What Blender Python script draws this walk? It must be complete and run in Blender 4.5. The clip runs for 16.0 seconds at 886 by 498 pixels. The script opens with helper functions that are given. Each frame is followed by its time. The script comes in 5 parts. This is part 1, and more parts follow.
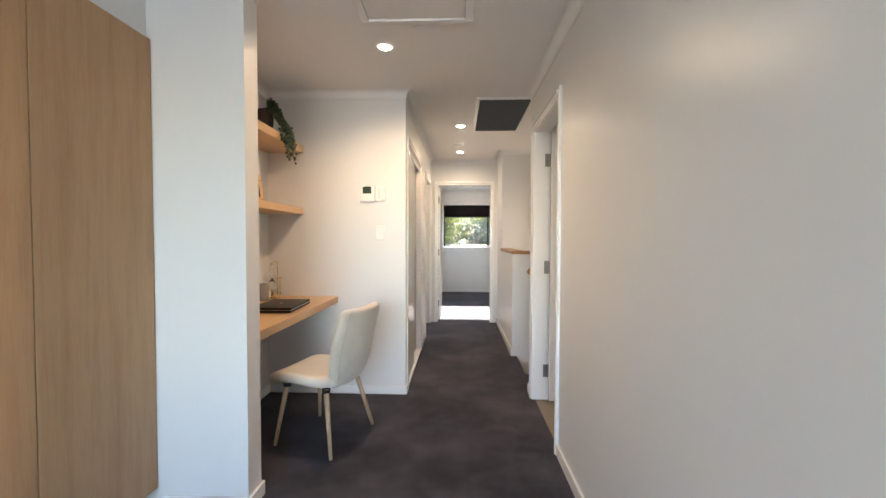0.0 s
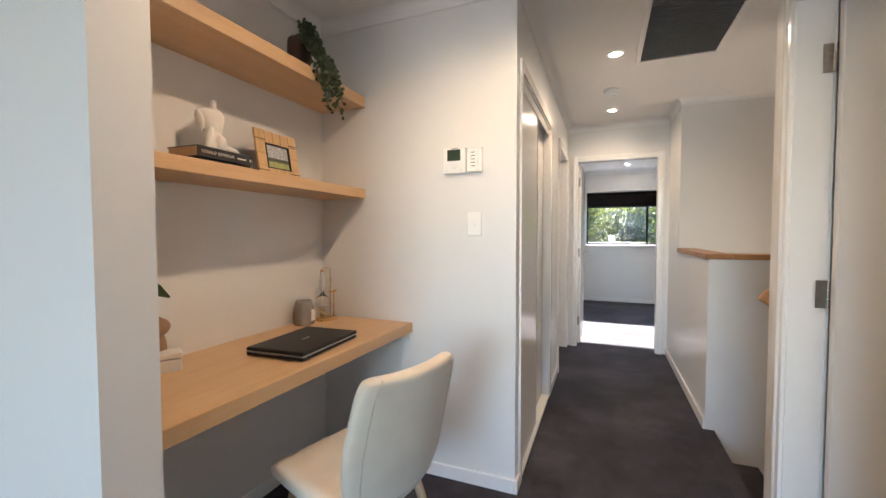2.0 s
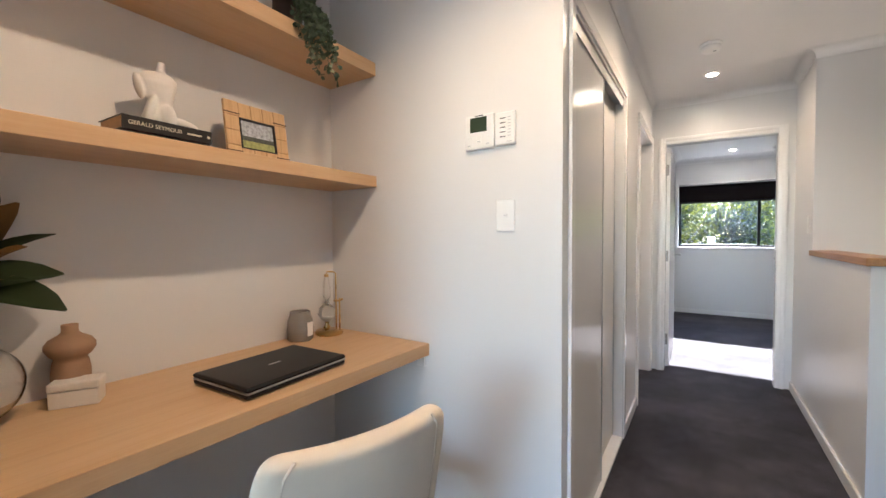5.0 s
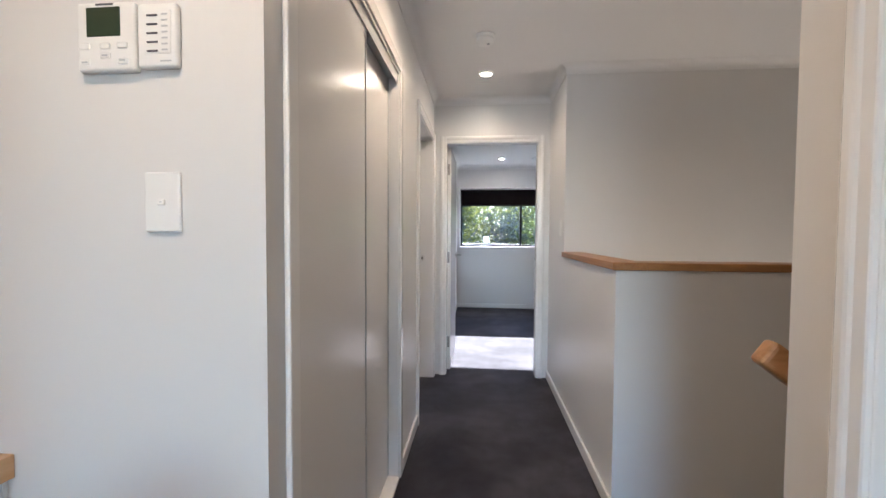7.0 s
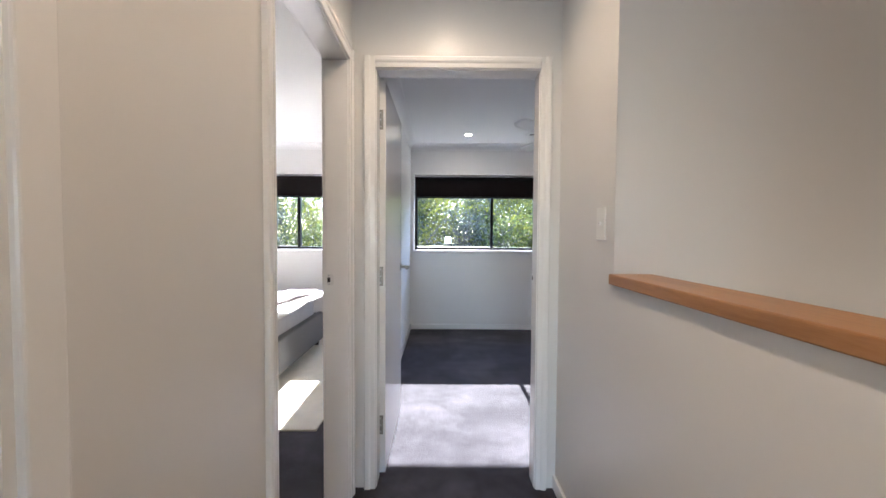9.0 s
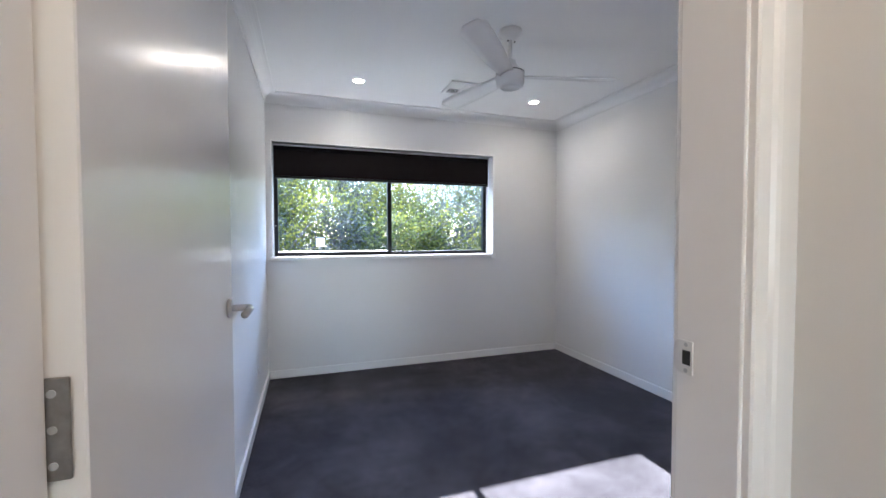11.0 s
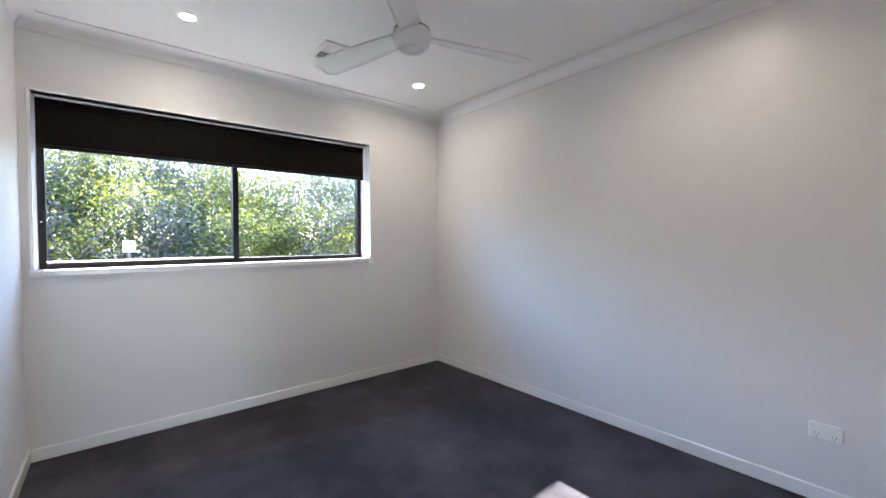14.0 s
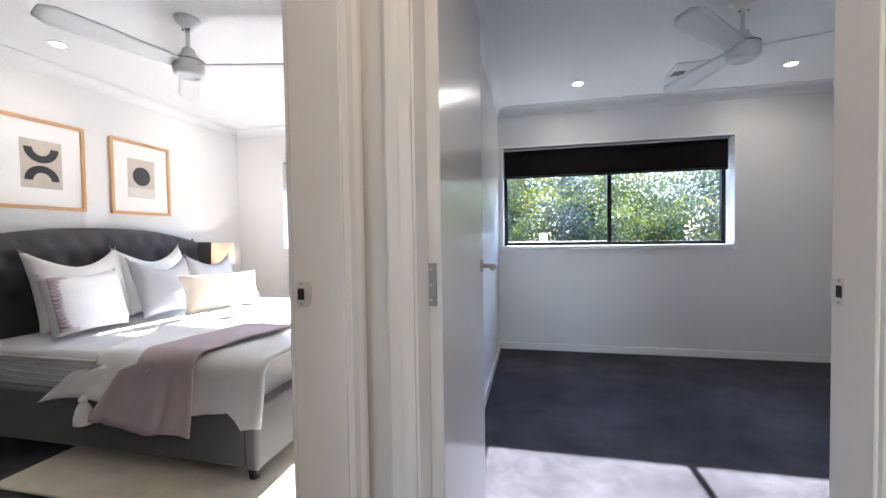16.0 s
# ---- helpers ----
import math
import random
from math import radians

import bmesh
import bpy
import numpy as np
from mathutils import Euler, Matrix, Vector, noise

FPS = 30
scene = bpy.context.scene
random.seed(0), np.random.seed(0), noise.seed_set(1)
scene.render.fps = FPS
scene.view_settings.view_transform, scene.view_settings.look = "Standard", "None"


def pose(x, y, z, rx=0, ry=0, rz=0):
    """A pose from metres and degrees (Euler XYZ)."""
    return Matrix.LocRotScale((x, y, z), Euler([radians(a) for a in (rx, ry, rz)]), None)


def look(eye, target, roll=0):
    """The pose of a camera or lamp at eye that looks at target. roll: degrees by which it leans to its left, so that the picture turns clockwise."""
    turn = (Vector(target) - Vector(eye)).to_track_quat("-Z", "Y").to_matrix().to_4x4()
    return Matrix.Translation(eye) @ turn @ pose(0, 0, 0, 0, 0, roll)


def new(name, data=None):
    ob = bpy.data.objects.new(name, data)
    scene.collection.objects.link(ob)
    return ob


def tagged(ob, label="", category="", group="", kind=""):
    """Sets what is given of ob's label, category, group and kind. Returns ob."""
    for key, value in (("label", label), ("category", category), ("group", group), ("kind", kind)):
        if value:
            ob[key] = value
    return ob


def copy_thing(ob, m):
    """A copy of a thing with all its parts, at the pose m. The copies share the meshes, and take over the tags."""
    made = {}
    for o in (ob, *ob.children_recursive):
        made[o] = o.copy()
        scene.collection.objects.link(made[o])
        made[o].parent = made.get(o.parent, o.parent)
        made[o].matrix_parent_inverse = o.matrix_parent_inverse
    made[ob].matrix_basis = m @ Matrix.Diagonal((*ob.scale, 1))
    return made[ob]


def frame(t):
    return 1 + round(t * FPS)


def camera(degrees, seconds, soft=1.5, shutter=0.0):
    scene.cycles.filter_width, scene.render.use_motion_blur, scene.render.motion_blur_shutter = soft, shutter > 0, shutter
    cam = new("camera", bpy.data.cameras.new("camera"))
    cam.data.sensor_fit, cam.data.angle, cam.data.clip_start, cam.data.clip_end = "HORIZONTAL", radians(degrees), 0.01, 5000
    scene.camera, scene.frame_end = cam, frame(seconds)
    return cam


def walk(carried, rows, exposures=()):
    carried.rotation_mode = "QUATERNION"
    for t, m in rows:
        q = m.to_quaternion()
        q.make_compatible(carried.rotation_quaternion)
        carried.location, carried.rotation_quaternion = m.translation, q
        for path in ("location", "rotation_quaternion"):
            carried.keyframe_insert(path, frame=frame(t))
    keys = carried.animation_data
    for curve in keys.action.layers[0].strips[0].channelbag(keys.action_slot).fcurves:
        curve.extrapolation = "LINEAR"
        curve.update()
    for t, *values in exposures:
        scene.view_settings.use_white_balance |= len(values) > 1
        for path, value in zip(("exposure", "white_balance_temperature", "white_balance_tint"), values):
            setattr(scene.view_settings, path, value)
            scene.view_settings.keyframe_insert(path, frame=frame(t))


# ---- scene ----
cam = camera(96.0, 16.0)
PATH = [
    (0, (0.038, 0.366, 1.281), (-0.04, 2.364, 1.223), 0.2),
    (0.5, (0.047, 0.687, 1.311), (-0.078, 2.682, 1.241), 0.1),
    (1, (0.069, 1.043, 1.277), (-0.205, 3.023, 1.209), 0.1),
    (1.5, (0.069, 1.389, 1.271), (-0.431, 3.324, 1.202), 0.0),
    (2, (-0.001, 1.682, 1.269), (-0.749, 3.535, 1.193), -0.1),
    (2.5, (-0.055, 1.918, 1.263), (-1.038, 3.658, 1.188), -0.3),
    (3, (-0.091, 2.086, 1.251), (-1.275, 3.697, 1.191), -0.4),
    (5.5, (0.018, 2.298, 1.235), (-0.976, 4.032, 1.173), -0.2),
    (6, (-0.017, 2.433, 1.227), (-0.71, 4.308, 1.159), 0.1),
    (6.5, (-0.029, 2.582, 1.249), (-0.422, 4.542, 1.181), 0.1),
    (7, (0.017, 2.847, 1.258), (-0.165, 4.837, 1.186), 0.3),
    (7.5, (0.064, 3.19, 1.289), (-0.017, 5.187, 1.214), 0.2),
    (8, (0.055, 3.59, 1.295), (0.017, 5.588, 1.221), 0.3),
    (10.5, (-0.002, 5.665, 1.219), (0.361, 7.631, 1.152), -0.2),
    (11, (-0.038, 6.016, 1.234), (0.606, 7.909, 1.172), -0.1),
    (11.5, (-0.01, 6.282, 1.254), (0.904, 8.06, 1.196), -0),
    (12, (0.024, 6.502, 1.257), (1.152, 8.152, 1.206), 0.1),
    (12.5, (0.043, 6.62, 1.266), (1.297, 8.177, 1.214), 0.1),
    (13, (0.031, 6.65, 1.265), (1.342, 8.16, 1.216), 0.1),
    (13.5, (0.015, 6.659, 1.26), (1.343, 8.153, 1.208), 0),
    (14, (0.014, 6.609, 1.231), (1.289, 8.148, 1.178), -0.2),
    (14.5, (0.014, 6.375, 1.207), (1.07, 8.072, 1.148), -0.3),
    (15, (-0.032, 6.063, 1.176), (0.638, 7.947, 1.126), -0.6),
    (15.5, (-0.033, 5.772, 1.172), (0.103, 7.766, 1.118), -0.7),
    (16, (-0.042, 5.598, 1.159), (-0.475, 7.55, 1.101), -0.9),
]
walk(cam, [(t, look(eye, target, roll)) for t, eye, target, roll in PATH], exposures=[(0, 4.15, 6650, 12), (1.5, 4.0, 6150, 12), (2, 4.0, 6250, 12), (3, 4.08, 6050, 12), (5.5, 4.0, 5850, 12), (6.1, 3.9, 5650, 12), (7, 3.82, 5700, 12), (7.5, 3.92, 5850, 12), (8, 3.95, 5850, 12), (10.5, 3.68, 5800, 11), (11, 4.1, 5700, 11), (11.6, 4.28, 5900, 11), (12.3, 4.28, 6150, 12), (13, 4.36, 6150, 12), (14, 4.2, 6150, 12), (15, 4.12, 6050, 12), (16, 3.85, 5700, 11)])

# ---------- world, sun, lights ----------
SUN_TAN = 0.54
sun_elev = math.atan(SUN_TAN)
world = bpy.data.worlds.new("world")
scene.world = world
world.use_nodes = True
wt = world.node_tree
sky = wt.nodes.new("ShaderNodeTexSky")
sky.sky_type = "NISHITA"
sky.sun_disc = False
sky.sun_elevation = sun_elev
sky.sun_rotation = 0.0
sky.dust_density = 0.3
sky.ozone_density = 3.0
bg = wt.nodes["Background"]
bg.inputs["Strength"].default_value = 0.15
wt.links.new(sky.outputs["Color"], bg.inputs["Color"])

sun = new("sun", bpy.data.lights.new("sun", "SUN"))
sun.data.energy = 4.3
sun.data.angle = radians(0.5)
sun.data.color = (1.0, 0.95, 0.88)
sun.matrix_world = look((0, 40, 40 * SUN_TAN), (0, 0, 0))


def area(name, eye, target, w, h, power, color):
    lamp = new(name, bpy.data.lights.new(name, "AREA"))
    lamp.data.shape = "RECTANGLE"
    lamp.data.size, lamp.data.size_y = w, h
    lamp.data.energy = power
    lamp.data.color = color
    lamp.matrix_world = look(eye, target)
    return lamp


def down(x, y, z, power, color=(1.0, 0.70, 0.43)):
    lamp = new("downlight_lamp", bpy.data.lights.new("downlight_lamp", "SPOT"))
    lamp.data.energy = power
    lamp.data.spot_size = radians(156)
    lamp.data.spot_blend = 0.75
    lamp.data.shadow_soft_size = 0.035
    lamp.data.color = color
    lamp.matrix_world = look((x, y, z), (x + 0.001, y, 0))
    return lamp


# daylight of the glazed room at the start of the hall, behind the walker
area("window_light_start", (-0.5, -2.85, 1.45), (-0.5, 0, 1.3), 1.9, 1.5, 3.4, (0.74, 0.87, 1.0))
# unseen area lamp added for the warm glow rising from the lower storey
area("stair_fill_below", (2.55, 5.25, -1.2), (1.2, 5.2, 0.6), 0.7, 0.9, 2.4, (1.0, 0.84, 0.66))

H_CEIL = 2.45
HALL_DOWN = [(-0.42, 2.83), (0.052, 4.58), (0.055, 5.86)]
BED_DOWN = [(0.355, 9.20), (1.912, 9.20), (1.912, 7.30)]
BATH_DOWN = [(1.55, 2.35)]
MASTER_DOWN = [(-3.02, 7.62), (-3.04, 8.90)]
for (x, y), power in zip(HALL_DOWN, (4.6, 2.7, 1.65)):
    down(x, y, H_CEIL - 0.012, power)
for x, y in BED_DOWN:
    down(x, y, H_CEIL - 0.012, 0.6, (1.0, 0.86, 0.70))
for x, y in MASTER_DOWN:
    down(x, y, H_CEIL - 0.012, 0.45, (1.0, 0.86, 0.70))
for x, y in BATH_DOWN:
    down(x, y, H_CEIL - 0.012, 2.0)


# ---------- materials ----------
def mat_base(name):
    m = bpy.data.materials.new(name)
    m.use_nodes = True
    return m, m.node_tree.nodes, m.node_tree.links, m.node_tree.nodes["Principled BSDF"]


def coords(n, l, scale=(1, 1, 1), kind="Object"):
    tc = n.new("ShaderNodeTexCoord")
    mp = n.new("ShaderNodeMapping")
    mp.inputs["Scale"].default_value = scale
    l.new(tc.outputs[kind], mp.inputs["Vector"])
    return mp.outputs["Vector"]


def noise_tex(n, l, vec, scale, detail=4, rough=0.55):
    t = n.new("ShaderNodeTexNoise")
    t.inputs["Scale"].default_value = scale
    t.inputs["Detail"].default_value = detail
    t.inputs["Roughness"].default_value = rough
    l.new(vec, t.inputs["Vector"])
    return t.outputs["Fac"]


def ramp(n, l, fac, stops):
    r = n.new("ShaderNodeValToRGB")
    e = r.color_ramp.elements
    while len(e) < len(stops):
        e.new(0.5)
    for k, (p, c) in enumerate(stops):
        e[k].position = p
        e[k].color = (*c, 1)
    l.new(fac, r.inputs["Fac"])
    return r.outputs["Color"]


def bump(n, l, b, height, strength, dist):
    bp = n.new("ShaderNodeBump")
    bp.inputs["Strength"].default_value = strength
    bp.inputs["Distance"].default_value = dist
    l.new(height, bp.inputs["Height"])
    l.new(bp.outputs["Normal"], b.inputs["Normal"])


def tone(c, k):
    return tuple(min(1.0, v * k) for v in c)


def plain(name, color, rough=0.5, metal=0.0, vary=0.06, scale=6.0, bump_s=0.0, bump_scale=200.0, spec=0.5):
    """A surface of one colour with soft blotches, fine relief and an uneven gloss."""
    m, n, l, b = mat_base(name)
    v = coords(n, l)
    f = noise_tex(n, l, v, scale, 5)
    col = ramp(n, l, f, [(0.3, tone(color, 1 - vary)), (0.7, tone(color, 1 + vary))])
    l.new(col, b.inputs["Base Color"])
    r = n.new("ShaderNodeMapRange")
    r.inputs["To Min"].default_value = max(0.02, rough * 0.85)
    r.inputs["To Max"].default_value = min(1.0, rough * 1.15)
    l.new(f, r.inputs["Value"])
    l.new(r.outputs["Result"], b.inputs["Roughness"])
    b.inputs["Metallic"].default_value = metal
    b.inputs["Specular IOR Level"].default_value = spec
    if bump_s:
        bump(n, l, b, noise_tex(n, l, v, bump_scale, 3), bump_s, 0.002)
    return m


def enamel(name, color, rough, relief, size):
    """Even white paint: one colour, a soft change of gloss and a faint roller stipple."""
    m, n, l, b = mat_base(name)
    v = coords(n, l)
    b.inputs["Base Color"].default_value = (*color, 1)
    r = n.new("ShaderNodeMapRange")
    r.inputs["To Min"].default_value = rough * 0.85
    r.inputs["To Max"].default_value = rough * 1.15
    l.new(noise_tex(n, l, v, 1.6, 4), r.inputs["Value"])
    l.new(r.outputs["Result"], b.inputs["Roughness"])
    bump(n, l, b, noise_tex(n, l, v, size, 2), relief, 0.0015)
    return m


def wood_mat(name, dark, light, axis="y", rough=0.45, fine=1.0):
    """Straight-grained timber with the grain along one axis."""
    m, n, l, b = mat_base(name)
    s = {"x": (0.6, 9, 9), "y": (9, 0.6, 9), "z": (9, 9, 0.6)}[axis]
    v = coords(n, l, s)
    g = noise_tex(n, l, v, 2.2 * fine, 6, 0.6)
    g2 = noise_tex(n, l, v, 16 * fine, 3, 0.7)
    mx = n.new("ShaderNodeMath")
    mx.operation = "MULTIPLY_ADD"
    l.new(g2, mx.inputs[0])
    mx.inputs[1].default_value = 0.35
    l.new(g, mx.inputs[2])
    col = ramp(n, l, mx.outputs[0], [(0.35, dark), (0.62, light), (0.9, tone(dark, 1.1))])
    l.new(col, b.inputs["Base Color"])
    b.inputs["Roughness"].default_value = rough
    bump(n, l, b, g2, 0.08, 0.001)
    return m


def carpet_mat():
    m, n, l, b = mat_base("carpet_charcoal")
    v = coords(n, l)
    big = noise_tex(n, l, v, 1.7, 6, 0.68)
    tuft = noise_tex(n, l, v, 260, 2, 0.8)
    mx = n.new("ShaderNodeMath")
    mx.operation = "MULTIPLY_ADD"
    l.new(tuft, mx.inputs[0])
    mx.inputs[1].default_value = 0.55
    l.new(big, mx.inputs[2])
    col = ramp(n, l, mx.outputs[0], [(0.48, (0.014, 0.0128, 0.017)), (0.74, (0.041, 0.038, 0.047)), (0.98, (0.094, 0.088, 0.102))])
    l.new(col, b.inputs["Base Color"])
    b.inputs["Roughness"].default_value = 0.95
    b.inputs["Sheen Weight"].default_value = 0.10
    b.inputs["Sheen Roughness"].default_value = 0.45
    b.inputs["Specular IOR Level"].default_value = 0.04
    bump(n, l, b, tuft, 0.7, 0.006)
    return m


def glass_mat(name, color=(1, 1, 1), rough=0.0):
    m, n, l, b = mat_base(name)
    b.inputs["Base Color"].default_value = (*color, 1)
    b.inputs["Transmission Weight"].default_value = 1.0
    b.inputs["Roughness"].default_value = rough
    b.inputs["IOR"].default_value = 1.45
    return m


def pane_mat(name):
    """Window glass: clear, with a weak mirror reflection."""
    m, n, l, b = mat_base(name)
    tr = n.new("ShaderNodeBsdfTransparent")
    tr.inputs["Color"].default_value = (0.95, 0.97, 0.97, 1)
    gl = n.new("ShaderNodeBsdfGlossy")
    gl.inputs["Roughness"].default_value = 0.02
    fr = n.new("ShaderNodeFresnel")
    fr.inputs["IOR"].default_value = 1.12
    mx = n.new("ShaderNodeMixShader")
    l.new(fr.outputs["Fac"], mx.inputs["Fac"])
    l.new(tr.outputs[0], mx.inputs[1])
    l.new(gl.outputs[0], mx.inputs[2])
    l.new(mx.outputs[0], n["Material Output"].inputs["Surface"])
    return m


def glow_mat(name, color, strength):
    m, n, l, b = mat_base(name)
    b.inputs["Base Color"].default_value = (0.9, 0.9, 0.9, 1)
    b.inputs["Emission Color"].default_value = (*color, 1)
    b.inputs["Emission Strength"].default_value = strength
    return m


def leaf_mat(name, dark, light, trans=0.45):
    m, n, l, b = mat_base(name)
    g = n.new("ShaderNodeNewGeometry")
    col = ramp(n, l, g.outputs["Random Per Island"], [(0.0, dark), (1.0, light)])
    l.new(col, b.inputs["Base Color"])
    b.inputs["Roughness"].default_value = 0.6
    b.inputs["Specular IOR Level"].default_value = 0.2
    tl = n.new("ShaderNodeBsdfTranslucent")
    l.new(col, tl.inputs["Color"])
    mx = n.new("ShaderNodeMixShader")
    mx.inputs["Fac"].default_value = trans
    l.new(b.outputs[0], mx.inputs[1])
    l.new(tl.outputs[0], mx.inputs[2])
    l.new(mx.outputs[0], n["Material Output"].inputs["Surface"])
    return m


def fabric_mat(name, color, vary=0.08, weave=500, sheen=0.4, bump_s=0.35):
    m = plain(name, color, 0.85, 0, vary, 7, bump_s, weave, 0.2)
    m.node_tree.nodes["Principled BSDF"].inputs["Sheen Weight"].default_value = sheen
    return m


M_WALL = enamel("wall_paint_white", (0.75, 0.739, 0.724), 0.335, 0.012, 40)
M_CEIL = enamel("ceiling_paint_white", (0.82, 0.815, 0.805), 0.75, 0.012, 40)
M_TRIM = enamel("trim_enamel_white", (0.86, 0.85, 0.835), 0.20, 0.01, 60)
M_DOOR = enamel("door_enamel_white", (0.79, 0.78, 0.765), 0.23, 0.015, 45)
M_CARPET = carpet_mat()
M_OAKZ = wood_mat("oak_laminate_upright", (0.36, 0.20, 0.098), (0.49, 0.295, 0.152), "z", 0.5, 0.8)
M_OAK = wood_mat("oak_laminate", (0.50, 0.30, 0.15), (0.62, 0.41, 0.225), "y", 0.42, 0.8)
M_HARDX = wood_mat("hardwood_oiled_x", (0.26, 0.115, 0.038), (0.42, 0.21, 0.08), "x", 0.35, 1.3)
M_HARDY = wood_mat("hardwood_oiled_y", (0.26, 0.115, 0.038), (0.42, 0.21, 0.08), "y", 0.35, 1.3)
M_LEG = wood_mat("chair_leg_wood", (0.34, 0.21, 0.12), (0.52, 0.36, 0.23), "z", 0.45, 2.5)
M_BLACKALU = plain("black_aluminium", (0.010, 0.010, 0.011), 0.42, 0.0, 0.1, 9, 0.0, 200.0, 0.2)
M_BLIND = fabric_mat("blind_fabric_black", (0.006, 0.0035, 0.004), 0.1, 900, 0.0, 0.2)
M_STEEL = plain("satin_steel", (0.55, 0.54, 0.52), 0.3, 1.0, 0.06, 30)
M_STRIKE = plain("brushed_nickel", (0.72, 0.71, 0.69), 0.38, 0.55, 0.05, 40)
M_HINGE = plain("aged_steel", (0.30, 0.285, 0.27), 0.35, 1.0, 0.15, 60)
M_BRASS = plain("brass", (0.62, 0.42, 0.18), 0.28, 1.0, 0.08, 30)
M_PLASTIC = plain("white_plastic", (0.84, 0.835, 0.815), 0.35, 0, 0.01, 8)
M_GREYPL = plain("grey_plastic", (0.45, 0.46, 0.47), 0.4, 0, 0.03, 8)
M_FANW = plain("fan_white", (0.78, 0.78, 0.77), 0.4, 0, 0.02, 8)
M_FILTER = plain("return_air_filter_grey", (0.16, 0.165, 0.17), 0.8, 0, 0.08, 20, 0.3, 300)
M_DARK = plain("dark_recess", (0.02, 0.02, 0.02), 0.7, 0, 0.1, 10)
M_PANE = pane_mat("window_pane")
M_GLASS = glass_mat("clear_glass")
M_TILE = plain("floor_tile_beige", (0.22, 0.18, 0.14), 0.4, 0, 0.1, 5)
M_GLOW = glow_mat("downlight_diffuser", (1.0, 0.86, 0.66), 14.0)


# ---------- building helpers ----------
def finish(name, bm, mat, parent=None, label="", smooth=False):
    bmesh.ops.recalc_face_normals(bm, faces=bm.faces)
    me = bpy.data.meshes.new(name)
    bm.to_mesh(me)
    bm.free()
    me.materials.append(mat)
    if smooth:
        for p in me.polygons:
            p.use_smooth = True
    ob = new(name, me)
    if parent is not None:
        ob.parent = parent
    if label:
        ob["label"] = label
    return ob


def part(name, bm, mat, parent, label="", smooth=False):
    return finish(name, bm, mat, parent, label, smooth)


def thing(name, m, label, category, group="", kind=""):
    ob = new(name)
    ob.empty_display_size = 0.05
    ob.matrix_world = m
    return tagged(ob, label, category, group, kind)


def single(name, bm, mat, m, label, category, group="", kind="", smooth=False):
    ob = finish(name, bm, mat, None, "", smooth)
    ob.matrix_world = m
    return tagged(ob, label, category, group, kind)


def add_box(bm, x0, x1, y0, y1, z0, z1):
    vs = [bm.verts.new((x, y, z)) for x in (x0, x1) for y in (y0, y1) for z in (z0, z1)]
    for f in ((0, 1, 3, 2), (4, 6, 7, 5), (0, 4, 5, 1), (2, 3, 7, 6), (0, 2, 6, 4), (1, 5, 7, 3)):
        bm.faces.new([vs[k] for k in f])


def box(x0, x1, y0, y1, z0, z1, bevel=0.0, seg=2):
    bm = bmesh.new()
    add_box(bm, x0, x1, y0, y1, z0, z1)
    if bevel:
        bmesh.ops.bevel(bm, geom=bm.edges[:], offset=bevel, segments=seg, profile=0.5, affect="EDGES")
    return bm


def boxes(rows):
    bm = bmesh.new()
    for r in rows:
        add_box(bm, *r)
    return bm


def lathe(profile, seg=32, caps=True):
    """A turned body from (radius, height) pairs, round the z axis."""
    bm = bmesh.new()
    rings = []
    for r, z in profile:
        rings.append([bm.verts.new((r * math.cos(2 * math.pi * k / seg), r * math.sin(2 * math.pi * k / seg), z)) for k in range(seg)])
    for a, b in zip(rings, rings[1:]):
        for k in range(seg):
            bm.faces.new((a[k], a[(k + 1) % seg], b[(k + 1) % seg], b[k]))
    if caps:
        bm.faces.new(rings[0][::-1])
        bm.faces.new(rings[-1])
    return bm


def tube(points, radius, seg=10, taper=None):
    """A round bar along a chain of points."""
    bm = bmesh.new()
    pts = [Vector(p) for p in points]
    rings = []
    for k, p in enumerate(pts):
        d = (pts[min(k + 1, len(pts) - 1)] - pts[max(k - 1, 0)]).normalized()
        u = d.cross(Vector((0, 0, 1)) if abs(d.z) < 0.95 else Vector((1, 0, 0))).normalized()
        w = d.cross(u)
        r = radius if taper is None else radius + (taper - radius) * k / (len(pts) - 1)
        rings.append([bm.verts.new(p + r * (math.cos(2 * math.pi * j / seg) * u + math.sin(2 * math.pi * j / seg) * w)) for j in range(seg)])
    for a, b in zip(rings, rings[1:]):
        for j in range(seg):
            bm.faces.new((a[j], a[(j + 1) % seg], b[(j + 1) % seg], b[j]))
    bm.faces.new(rings[0][::-1])
    bm.faces.new(rings[-1])
    return bm


def join(bm, other):
    """Adds the bmesh other to bm."""
    me = bpy.data.meshes.new("join")
    other.to_mesh(me)
    other.free()
    bm.from_mesh(me)
    bpy.data.meshes.remove(me)
    return bm


def moved(bm, m):
    bmesh.ops.transform(bm, matrix=m, verts=bm.verts[:])
    return bm


def structure(name, bm, mat, label, category):
    return tagged(finish(name, bm, mat), label, category, "", "structure")


def wall_along_y(name, x0, x1, y0, y1, z0, z1, holes=(), label="white painted plasterboard wall"):
    """A wall with its length along y; holes are (y0, y1, z0, z1)."""
    rows, y = [], y0
    for a, b, c, d in sorted(holes):
        if a > y:
            rows.append((x0, x1, y, a, z0, z1))
        if c > z0:
            rows.append((x0, x1, a, b, z0, c))
        if d < z1:
            rows.append((x0, x1, a, b, d, z1))
        y = b
    if y < y1:
        rows.append((x0, x1, y, y1, z0, z1))
    return structure(name, boxes(rows), M_WALL, label, "wall")


